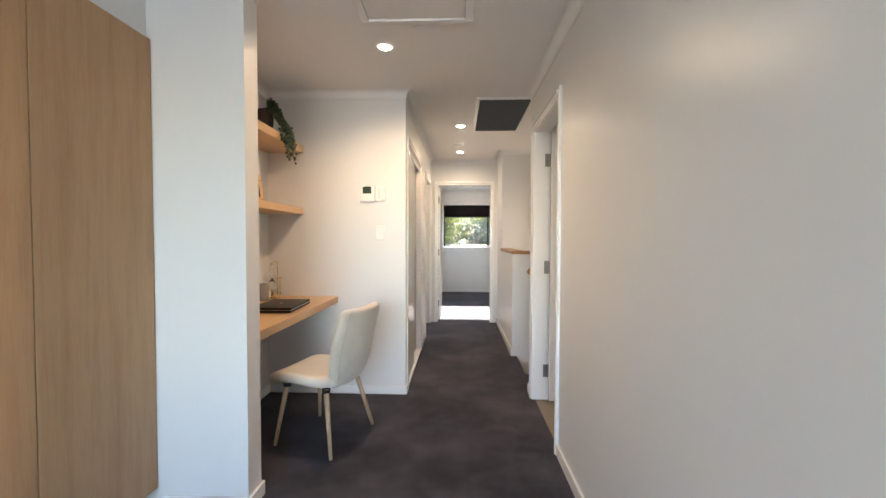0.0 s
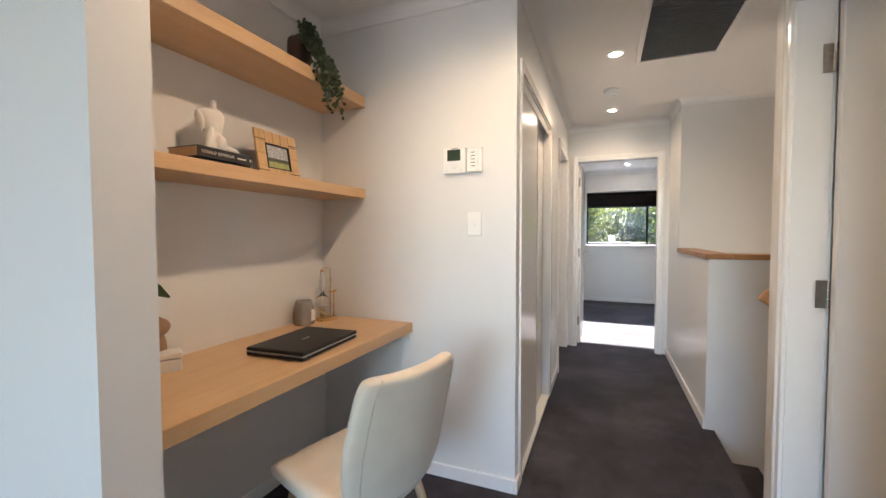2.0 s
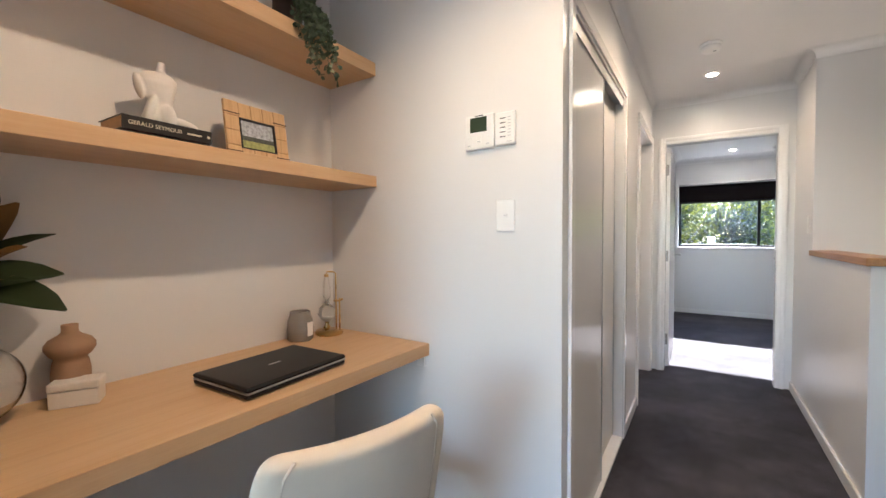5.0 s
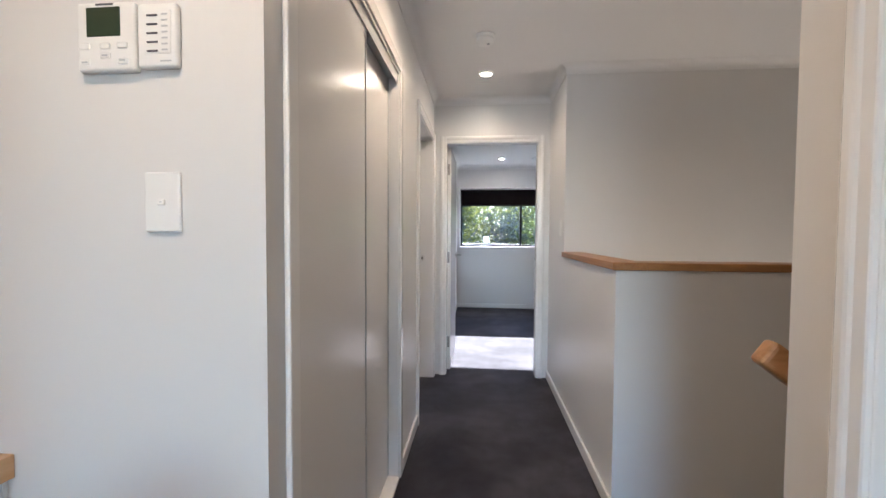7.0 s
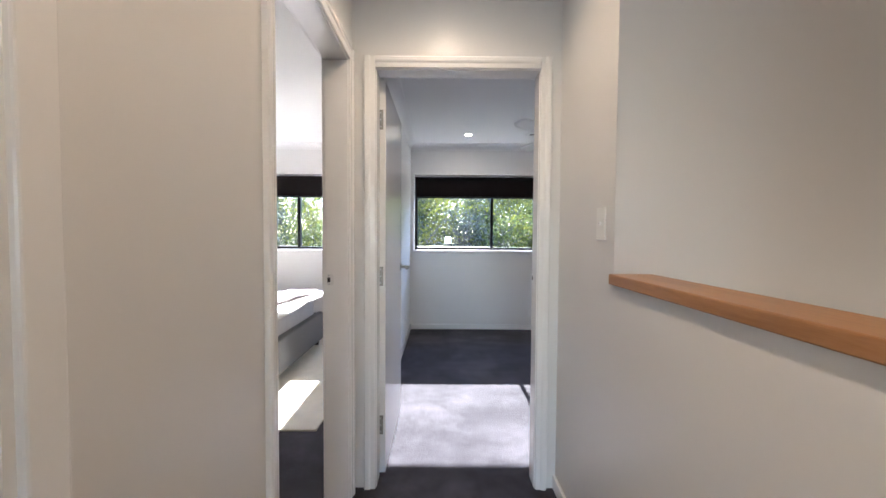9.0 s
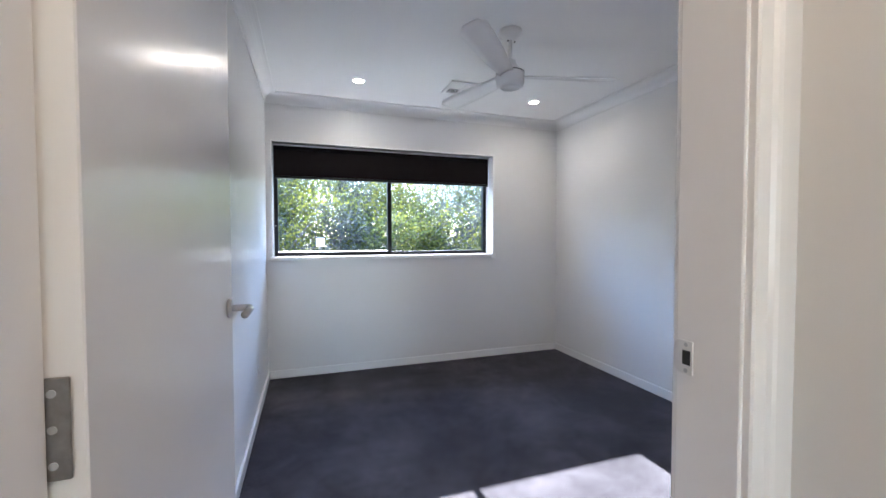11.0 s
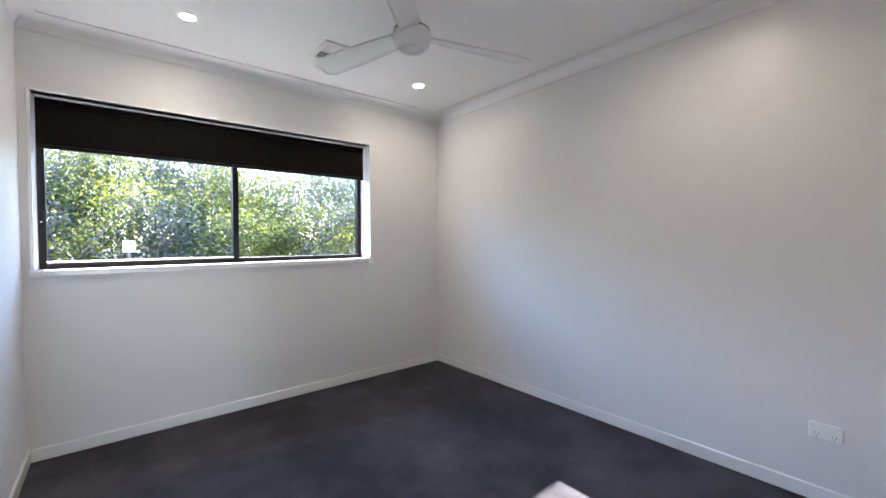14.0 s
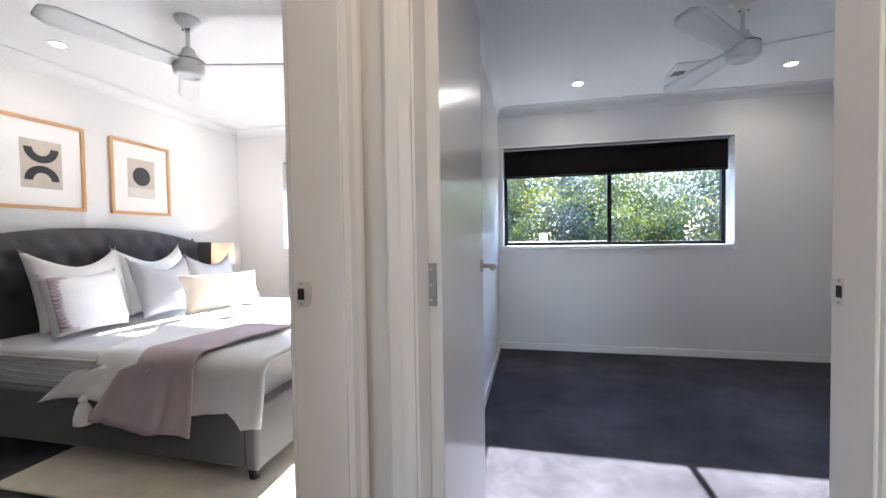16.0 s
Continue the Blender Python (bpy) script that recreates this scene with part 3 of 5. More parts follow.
# ---------- ceiling fittings ----------
def downlight(x, y, group):
    d = thing("downlight", pose(x, y, C), "recessed round white LED downlight, lit", "downlight", group)
    part("trim_ring", lathe([(0.052, 0), (0.052, -0.004), (0.048, -0.008), (0.038, -0.008), (0.036, -0.003), (0.036, 0)], 32), M_PLASTIC, d, "", True)
    part("diffuser", lathe([(0.036, -0.004), (0.030, -0.0055), (0.012, -0.0065), (0.001, -0.0066)], 32), M_GLOW, d, "glowing warm diffuser", True)


for x, y in HALL_DOWN:
    downlight(x, y, "hall downlights")
for x, y in BED_DOWN:
    downlight(x, y, "bedroom downlights")
for x, y in BATH_DOWN:
    downlight(x, y, "bathroom downlights")
for x, y in MASTER_DOWN:
    downlight(x, y, "main bedroom downlights")

smoke = thing("smoke_alarm", pose(0.04, 5.30, C), "round white smoke alarm on the ceiling", "smoke alarm")
part("base", lathe([(0.062, 0), (0.062, -0.012), (0.058, -0.016)], 36), M_PLASTIC, smoke, "", True)
part("cover", lathe([(0.054, -0.016), (0.054, -0.034), (0.046, -0.044), (0.001, -0.046)], 36), M_PLASTIC, smoke, "", True)
part("test_button", moved(lathe([(0.009, 0), (0.009, -0.003)], 16), pose(0.02, 0, -0.045)), M_GREYPL, smoke)

grille = thing("return_air_grille", pose(0.43, 4.26, C), "square white-framed ceiling grille with a grey filter", "air grille")
gx, gy = 0.245, 0.525
for a in ((-gx, gx, -gy, -gy + 0.028), (-gx, gx, gy - 0.028, gy), (-gx, -gx + 0.028, -gy + 0.028, gy - 0.028), (gx - 0.028, gx, -gy + 0.028, gy - 0.028)):
    part("frame", box(*a, -0.014, 0, 0.003, 1), M_PLASTIC, grille)
part("filter", box(-gx + 0.028, gx - 0.028, -gy + 0.028, gy - 0.028, -0.004, -0.001), M_FILTER, grille, "grey mesh filter")
for k in range(34):
    y = -gy + 0.045 + k * (2 * gy - 0.09) / 33
    part("slat", box(-gx + 0.028, gx - 0.028, y - 0.0012, y + 0.0012, -0.011, -0.004), M_FILTER, grille)

hatch = thing("ceiling_hatch", pose(-0.19, 2.20, C), "white ceiling access hatch in a white timber frame", "ceiling hatch")
hx, hy = 0.30, 0.36
for a in ((-hx, hx, -hy, -hy + 0.045), (-hx, hx, hy - 0.045, hy), (-hx, -hx + 0.045, -hy + 0.045, hy - 0.045), (hx - 0.045, hx, -hy + 0.045, hy - 0.045)):
    part("frame", box(*a, -0.016, 0, 0.005, 2), M_TRIM, hatch)
part("panel", box(-hx + 0.049, hx - 0.049, -hy + 0.049, hy - 0.049, -0.007, 0), M_CEIL, hatch)


def ceiling_fan(m, turn, label):
    f = thing("ceiling_fan", m, label, "ceiling fan")
    part("canopy", lathe([(0.066, 0), (0.066, -0.012), (0.05, -0.034), (0.026, -0.052), (0.018, -0.056)], 32), M_FANW, f, "", True)
    part("rod", lathe([(0.0115, -0.05), (0.0115, -0.19)], 16), M_FANW, f, "", True)
    part("motor_housing", lathe([(0.014, -0.165), (0.03, -0.175), (0.038, -0.20), (0.062, -0.228), (0.082, -0.242), (0.083, -0.30), (0.076, -0.325), (0.055, -0.336), (0.054, -0.328), (0.001, -0.326)], 36), M_FANW, f, "", True)
    # near-black ring on the housing; its colour gives the shade of a seam
    part("shadow_gap", lathe([(0.0835, -0.246), (0.0838, -0.2475), (0.0838, -0.2495), (0.0835, -0.251)], 36, False), M_DARK, f)
    for s in (-1, 1):
        part("screw", moved(lathe([(0.004, 0), (0.004, 0.006)], 8), pose(s * 0.022, -0.01, -0.066, 90, 0, 0)), M_DARK, f)
    for k in range(3):
        bm = bmesh.new()
        ring = []
        for j in range(13):
            u = j / 12
            r = 0.075 + 0.585 * u
            half = 0.040 + 0.026 * math.sin(math.pi * min(1.0, u * 1.1) * 0.5) - (0.028 * max(0.0, (u - 0.9) / 0.1) ** 2)
            ring.append((r, half, 0.10 * (1 - 0.55 * u)))
        top, bot = [], []
        for r, half, tw in ring:
            rowt, rowb = [], []
            for i in range(5):
                s = -1 + i / 2
                y = s * half
                z = -0.268 + y * math.sin(0.20 + tw) + 0.004 * (1 - s * s)
                rowt.append(bm.verts.new((r, y, z + 0.004)))
                rowb.append(bm.verts.new((r, y, z - 0.004)))
            top.append(rowt)
            bot.append(rowb)
        for a, b in zip(top, top[1:]):
            for i in range(4):
                bm.faces.new((a[i], a[i + 1], b[i + 1], b[i]))
        for a, b in zip(bot, bot[1:]):
            for i in range(4):
                bm.faces.new((a[i], b[i], b[i + 1], a[i + 1]))
        for j in range(12):
            bm.faces.new((top[j][0], top[j + 1][0], bot[j + 1][0], bot[j][0]))
            bm.faces.new((top[j][4], bot[j][4], bot[j + 1][4], top[j + 1][4]))
        for j in (0, 12):
            for i in range(4):
                bm.faces.new((top[j][i], top[j][i + 1], bot[j][i + 1], bot[j][i]))
        part("blade", moved(bm, pose(0, 0, 0, 0, 0, turn + 120 * k)), M_FANW, f, "", True)
    return f


ceiling_fan(pose(1.115, 8.16, C), 106, "white three-bladed ceiling fan on a short rod")
ceiling_fan(pose(-1.98, 7.58, C), 15, "white three-bladed ceiling fan above the bed")

vent = thing("air_vent", pose(1.18, 9.10, C), "square white ceiling air vent with slats", "air vent")
part("backing", box(-0.118, 0.118, -0.118, 0.118, -0.003, 0), M_DARK, vent)
for a in ((-0.138, 0.138, -0.138, -0.112), (-0.138, 0.138, 0.112, 0.138), (-0.138, -0.112, -0.112, 0.112), (0.112, 0.138, -0.112, 0.112), (-0.009, 0.009, -0.112, 0.112), (-0.112, -0.009, -0.009, 0.009), (0.009, 0.112, -0.009, 0.009)):
    part("frame", box(*a, -0.012, 0, 0.002, 1), M_PLASTIC, vent)
for qx in (-1, 1):
    for qy in (-1, 1):
        for k in range(6):
            d = 0.018 + k * 0.0175
            if qx * qy > 0:
                bm = moved(box(-0.05, 0.05, -0.006, 0.006, -0.001, 0.001), pose(qx * 0.0605, qy * d, -0.007, 35 * qy, 0, 0))
            else:
                bm = moved(box(-0.006, 0.006, -0.05, 0.05, -0.001, 0.001), pose(qx * d, qy * 0.0605, -0.007, 0, 35 * qx, 0))
            part("slat", bm, M_PLASTIC, vent)


# ---------- wall fittings ----------
M_LCD = plain("lcd_green", (0.035, 0.055, 0.035), 0.15, 0, 0.05, 20)
M_INK = plain("dark_print", (0.08, 0.08, 0.09), 0.5, 0, 0.05, 20)
M_PALEINK = plain("pale_print", (0.55, 0.56, 0.58), 0.5, 0, 0.05, 20)

th = thing("thermostat", pose(-0.697, 3.577, 1.632), "white wall thermostat with a dark green display", "thermostat")
part("case", box(-0.060, 0.060, -0.018, 0, -0.065, 0.065, 0.006, 3), M_PLASTIC, th)
part("display", box(-0.038, 0.032, -0.0192, -0.017, 0.0, 0.055, 0.001, 1), M_LCD, th, "dark green display")
part("lettering", boxes([(-0.018, 0.018, -0.0188, -0.017, 0.058, 0.0615)]), M_INK, th)
for x, z in ((-0.042, -0.018), (0.0, -0.018), (0.036, -0.018), (-0.042, -0.048), (0.0, -0.036), (0.036, -0.048)):
    part("button", box(x - 0.011, x + 0.011, -0.0195, -0.017, z - 0.006, z + 0.006, 0.002, 1), M_PLASTIC, th)
for x, z in ((-0.042, -0.048), (0.0, -0.036), (0.036, -0.046)):
    part("mark", box(x - 0.006, x + 0.006, -0.0202, -0.0190, z - 0.0015, z + 0.0015), M_PALEINK, th)

zc = thing("zone_controller", pose(-0.594, 3.577, 1.632), "white wall-mounted air-conditioning zone controller with grey keys", "controller")
part("case", box(-0.040, 0.040, -0.016, 0, -0.060, 0.060, 0.006, 3), M_PLASTIC, zc)
part("key_panel", box(-0.026, 0.030, -0.0172, -0.015, -0.036, 0.046, 0.001, 1), M_PLASTIC, zc)
for k in range(5):
    part("key", box(-0.018, 0.004, -0.0192, -0.016, 0.034 - k * 0.0165, 0.0375 - k * 0.0165, 0.001, 1), M_INK, zc)
for k in range(7):
    part("lettering", box(0.012, 0.024, -0.0178, -0.0165, 0.036 - k * 0.011, 0.039 - k * 0.011), M_PALEINK, zc)
part("lettering", box(0.008, 0.030, -0.0168, -0.0155, -0.050, -0.0475), M_PALEINK, zc)


def switch_plate(m, label):
    s = thing("light_switch", m, label, "light switch")
    part("plate", box(-0.037, 0.037, -0.008, 0, -0.058, 0.058, 0.004, 3), M_PLASTIC, s)
    part("rocker", box(-0.008, 0.008, -0.0115, -0.007, -0.006, 0.006, 0.002, 2), M_PLASTIC, s)
    part("mark", box(-0.003, 0.003, -0.0122, -0.0112, -0.0012, 0.0012), M_PALEINK, s)


switch_plate(pose(-0.596, 3.577, 1.318), "white single light switch plate on the nook wall")
switch_plate(pose(RIGHT, 5.868, 1.31, 0, 0, -90), "white single light switch plate near the bedroom door")


def outlet(m, double=True, label="white double power outlet above the skirting"):
    o = thing("power_outlet", m, label, "power outlet")
    w = 0.058 if double else 0.036
    part("plate", box(-w, w, -0.010, 0, -0.037, 0.037, 0.004, 3), M_PLASTIC, o)
    for s in ((-1, 1) if double else (0,)):
        part("socket_slots", boxes([(s * 0.030 - 0.008, s * 0.030 - 0.006, -0.0104, -0.009, -0.018, -0.008), (s * 0.030 + 0.006, s * 0.030 + 0.008, -0.0104, -0.009, -0.018, -0.008), (s * 0.030 - 0.001, s * 0.030 + 0.001, -0.0104, -0.009, -0.030, -0.021)]), M_INK, o)
        part("rocker", box(s * 0.030 - 0.007, s * 0.030 + 0.007, -0.0135, -0.009, 0.012, 0.024, 0.002, 2), M_PLASTIC, o)


outlet(pose(2.53, 6.883, 0.333, 0, 0, -90))
outlet(pose(-0.37, 9.02, 0.30, 0, 0, 90), False, "small white power outlet on the bedroom wall")

# ---------- study nook ----------
desk = thing("wall_desk", pose(-1.52, 2.272, 0.798), "oak-grained built-in desk fixed between the nook walls", "desk")
top = box(0.0, 0.578, 0.001, 1.304, -0.050, 0.0, 0.002, 2)
for v in top.verts:
    if v.co.x > 0.3:
        v.co.x -= 0.036 * (1.304 - v.co.y) / 1.304
part("desk_top", top, M_OAK, desk)
# added white piece: the daylight patch below the desk, built as a shape
part("bracket", boxes([(0.52, 0.56, 1.294, 1.304, -0.10, -0.05), (0.48, 0.56, 1.24, 1.304, -0.054, -0.0502)]), M_TRIM, desk, "small white piece standing for a patch of daylight under the desk")
for z0, z1, which in ((1.466, 1.515, "lower"), (1.960, 2.018, "upper")):
    sh = thing("floating_shelf", pose(-1.52, 2.272, z1), f"thick oak-grained floating shelf, the {which} of the pair", "shelf", "shelves over the desk")
    part("board", box(0.0, 0.295, 0.001, 1.304, z0 - z1, 0.0, 0.002, 2), M_OAK, sh)

# chair
M_CREAM = fabric_mat("cream_velvet", (0.66, 0.58, 0.47), 0.06, 420, 0.5, 0.25)
M_SEAM = fabric_mat("cream_piping", (0.56, 0.49, 0.40), 0.05, 420, 0.3, 0.2)


def shell(profile, halfs, curl, name, chair, thick=0.05):
    """A padded sheet swept along (y, z) pairs; halfs are its half widths, curl lifts its sides."""
    bm = bmesh.new()
    rows = []
    n = 9
    for k, ((y, z), h, c) in enumerate(zip(profile, halfs, curl)):
        a = Vector((0, *profile[min(k + 1, len(profile) - 1)])) - Vector((0, *profile[max(k - 1, 0)]))
        nrm = Vector((0, -a.z, a.y)).normalized()
        if nrm.z < 0 and abs(a.z) < abs(a.y):
            nrm = -nrm
        rows.append([])
        for j in range(n):
            s = -1 + 2 * j / (n - 1)
            p = Vector((s * h, y, z)) + nrm * (c * s * s)
            rows[-1].append(bm.verts.new(p))
    for a, b in zip(rows, rows[1:]):
        for j in range(n - 1):
            bm.faces.new((a[j], a[j + 1], b[j + 1], b[j]))
    ob = part(name, bm, M_CREAM, chair, "", True)
    so = ob.modifiers.new("thickness", "SOLIDIFY")
    so.thickness, so.offset = thick, 0
    sb = ob.modifiers.new("soft", "SUBSURF")
    sb.levels = sb.render_levels = 2
    return ob


chair = thing("desk_chair", pose(-0.822, 2.885, 0, 0, 0, 72), "cream velvet upholstered chair with slim wooden legs", "chair")
shell([(0.268, 0.362), (0.258, 0.398), (0.20, 0.416), (0.09, 0.410), (-0.04, 0.395), (-0.13, 0.388), (-0.18, 0.396), (-0.21, 0.42)],
      [0.165, 0.205, 0.222, 0.228, 0.226, 0.216, 0.205, 0.20], [0.0, 0.004, 0.012, 0.022, 0.032, 0.045, 0.055, 0.055], "seat", chair, 0.068)
BACK = [(-0.10, 0.382), (-0.165, 0.388), (-0.212, 0.432), (-0.240, 0.51), (-0.258, 0.61), (-0.275, 0.70), (-0.292, 0.78), (-0.302, 0.83), (-0.306, 0.855)]
BACK_HALF = [0.10, 0.145, 0.192, 0.216, 0.222, 0.218, 0.213, 0.206, 0.185]
BACK_CURL = [0.0, -0.012, -0.040, -0.055, -0.052, -0.046, -0.04, -0.036, -0.034]
backrest = shell(BACK, BACK_HALF, BACK_CURL, "backrest", chair, 0.052)
for s in (-0.8, 0.8):
    line = []
    for k in range(2, 9):
        along = Vector((0, BACK[min(k + 1, 8)][0] - BACK[k - 1][0], BACK[min(k + 1, 8)][1] - BACK[k - 1][1]))
        out = Vector((0, -along.z, along.y)).normalized()
        line.append(Vector((s * BACK_HALF[k], *BACK[k])) + out * (BACK_CURL[k] * s * s + 0.0245))
    part("piping", tube(line, 0.0035, 8), M_SEAM, backrest, "stitched piping seam", True)
for x, y, dx, dy in ((-0.155, 0.16, -0.062, 0.045), (0.155, 0.16, 0.062, 0.045), (-0.16, -0.13, -0.075, -0.085), (0.16, -0.13, 0.075, -0.085)):
    lg = part("leg", tube([(x + dx, y + dy, 0.0), (x + dx * 0.5, y + dy * 0.5, 0.19), (x, y, 0.372)], 0.0105, 14, 0.0175), M_LEG, chair, "", True)
    part("mount", moved(lathe([(0.022, 0.352), (0.026, 0.368), (0.026, 0.374)], 16), pose(x, y, 0)), M_DARK, lg)

# laptop
M_LAP = plain("laptop_black", (0.009, 0.008, 0.008), 0.42, 0, 0.02, 3, 0.0, 200.0, 0.3)
lap = thing("laptop", pose(-1.157, 3.004, 0.798, 0, 0, 93), "closed black laptop with a silver edge band", "laptop")
part("base", box(-0.185, 0.185, -0.133, 0.133, 0.003, 0.017, 0.006, 2), M_LAP, lap)
part("band", box(-0.187, 0.187, -0.135, 0.133, 0.017, 0.0215, 0.002, 1), M_STEEL, lap, "silver edge band")
part("lid", box(-0.187, 0.187, -0.136, 0.134, 0.0215, 0.036, 0.008, 3), M_LAP, lap)
part("badge", box(-0.022, 0.022, -0.006, 0.002, 0.0359, 0.0364), M_GREYPL, lap)
for x in (-0.16, 0.16):
    for y in (-0.11, 0.11):
        part("foot", moved(lathe([(0.008, 0), (0.008, 0.004)], 12), pose(x, y, 0)), M_DARK, lap)

# smoked glass candle jar
M_SMOKE = plain("smoked_glass", (0.46, 0.42, 0.38), 0.14, 0, 0.04, 12)
M_SMOKE.node_tree.nodes["Principled BSDF"].inputs["Transmission Weight"].default_value = 0.5
M_WAX = plain("wax_grey", (0.50, 0.46, 0.41), 0.6, 0, 0.05, 20)
jar = thing("candle_jar", pose(-1.450, 3.328, 0.798) @ Matrix.Scale(1.17, 4), "grey smoked glass candle jar with tapered rim", "candle")
part("glass", lathe([(0.040, 0.0), (0.046, 0.006), (0.0475, 0.04), (0.044, 0.075), (0.037, 0.094), (0.035, 0.107), (0.032, 0.107), (0.034, 0.092), (0.041, 0.074), (0.044, 0.04), (0.043, 0.010), (0.001, 0.008)], 36, False), M_SMOKE, jar, "", True)
part("wax", lathe([(0.0415, 0.012), (0.0425, 0.05), (0.001, 0.05)], 32), M_WAX, jar)
part("paper_label", box(-0.014, 0.014, -0.0485, -0.0465, 0.02, 0.07), M_PLASTIC, jar, "white paper label").matrix_local = pose(0, 0, 0, 0, 0, 98)

# brass and glass desk ornament
orn = thing("glass_ornament", pose(-1.428, 3.468, 0.798), "brass stand holding small blown-glass vessels", "ornament")
part("base", lathe([(0.060, 0), (0.062, 0.004), (0.062, 0.014), (0.058, 0.018), (0.001, 0.018)], 36), M_BRASS, orn, "", True)
part("post", tube([(0.02, 0.025, 0.015), (0.02, 0.025, 0.20), (0.02, 0.025, 0.278), (0.012, 0.018, 0.285), (-0.012, 0.002, 0.285), (-0.014, 0.0, 0.275)], 0.0035, 10), M_BRASS, orn, "brass post", True)
part("post", tube([(0.038, 0.030, 0.015), (0.038, 0.030, 0.165)], 0.0035, 10), M_BRASS, orn, "", True)
part("clamp", tube([(0.012, 0.020, 0.152), (0.034, 0.029, 0.152), (0.052, 0.036, 0.160)], 0.005, 8), M_BRASS, orn)
part("stopper", moved(lathe([(0.010, 0), (0.010, 0.012)], 16), pose(-0.014, 0, 0.262)), M_BRASS, orn)
part("upper_vessel", moved(lathe([(0.004, 0.152), (0.016, 0.168), (0.017, 0.21), (0.012, 0.235), (0.009, 0.262)], 24, False), pose(-0.014, 0, 0)), M_GLASS, orn, "clear glass tube", True)
part("lower_vessel", moved(lathe([(0.006, 0.055), (0.026, 0.064), (0.040, 0.090), (0.034, 0.118), (0.013, 0.138), (0.006, 0.155)], 28, False), pose(-0.012, -0.002, 0)), M_GLASS, orn, "clear glass bulb", True)
part("sand", moved(lathe([(0.006, 0.060), (0.022, 0.066), (0.034, 0.082), (0.001, 0.084)], 24), pose(-0.012, -0.002, 0)), M_PLASTIC, orn, "white filling", True)
part("burner", moved(lathe([(0.012, 0.018), (0.016, 0.03), (0.008, 0.045), (0.010, 0.055)], 20), pose(-0.012, -0.002, 0)), M_BRASS, orn, "", True)

# white lidded box, terracotta vase
M_CERAM = plain("white_ceramic", (0.72, 0.68, 0.63), 0.3, 0, 0.03, 12)
wb = thing("trinket_box", pose(-1.40, 2.578, 0.798, 0, 0, 60), "white ceramic box with a lift-off lid", "box")
part("body", box(-0.052, 0.052, -0.03, 0.034, 0, 0.043, 0.003, 2), M_CERAM, wb)
part("lid", box(-0.054, 0.054, -0.032, 0.036, 0.0445, 0.066, 0.004, 2), M_CERAM, wb)

M_TERRA = plain("terracotta_matt", (0.36, 0.215, 0.125), 0.8, 0, 0.08, 25, 0.2, 300)
tv = thing("ceramic_vase", pose(-1.462, 2.582, 0.798), "brown matt ceramic vase with a bulging shoulder", "vase")
part("body", lathe([(0.040, 0), (0.043, 0.01), (0.043, 0.08), (0.039, 0.105), (0.035, 0.114), (0.046, 0.124), (0.055, 0.14), (0.055, 0.152), (0.046, 0.166), (0.026, 0.178), (0.0185, 0.186), (0.0185, 0.206), (0.0155, 0.206), (0.0155, 0.16)], 36, False), M_TERRA, tv, "", True)

# round glass vase with a leather collar and magnolia leaves
M_LEATHER = plain("brown_leather", (0.13, 0.065, 0.04), 0.55, 0, 0.12, 40, 0.3, 260)
gv = thing("glass_vase", pose(-1.415, 2.388, 0.798), "round clear glass vase with a brown leather collar and magnolia stems", "vase")
VO = []
for k in range(17):
    a = -1.15 + k * (1.15 + 1.22) / 16
    VO.append((0.098 * math.cos(a), 0.098 + 0.098 * math.sin(a) * 0.98))
part("glass_body", lathe([(0.001, 0.002), (0.04, 0.002)] + VO + [(0.031, 0.21), (0.029, 0.30), (0.026, 0.30), (0.028, 0.205)] + [(r * 0.96, z * 0.985 + 0.003) for r, z in VO[::-1][1:]] + [(0.001, 0.012)], 40, False), M_GLASS, gv, "clear blown glass", True)
part("collar", lathe([(0.034, 0.195), (0.0355, 0.20), (0.0355, 0.295), (0.034, 0.30), (0.0325, 0.295), (0.0325, 0.20)], 36, False), M_LEATHER, gv, "brown leather collar", True)
for pts in (((0.02, 0.03, 0.20), (0.035, 0.02, 0.12), (0.03, 0.0, 0.05), (0.005, -0.03, 0.035)), ((-0.02, -0.02, 0.20), (-0.035, -0.02, 0.10), (-0.03, -0.03, 0.05)), ((0.045, 0.04, 0.115), (-0.01, 0.0, 0.07), (-0.045, -0.03, 0.05))):
    part("strap", tube(pts, 0.006, 8), M_LEATHER, gv)
M_MAG = leaf_mat("magnolia_leaf", (0.012, 0.022, 0.009), (0.032, 0.048, 0.016), 0.10)
M_MAGB = leaf_mat("magnolia_leaf_underside", (0.14, 0.07, 0.02), (0.22, 0.12, 0.035), 0.15)
rng = random.Random(5)


def leaf_blade(length, width, fold, curve, seg=7):
    """One broad leaf along +x with a midrib fold and a downward curve."""
    bm = bmesh.new()
    rows = []
    for k in range(seg + 1):
        u = k / seg
        w = width * math.sin(math.pi * (0.03 + 0.965 * u) ** 0.9) ** 0.55 * 0.5
        z = -curve * u * u * length
        rows.append([bm.verts.new((u * length, s * w, z + abs(s) * fold * w)) for s in (-1, -0.5, 0, 0.5, 1)])
    for a, b in zip(rows, rows[1:]):
        for j in range(4):
            bm.faces.new((a[j], a[j + 1], b[j + 1], b[j]))
    return bm


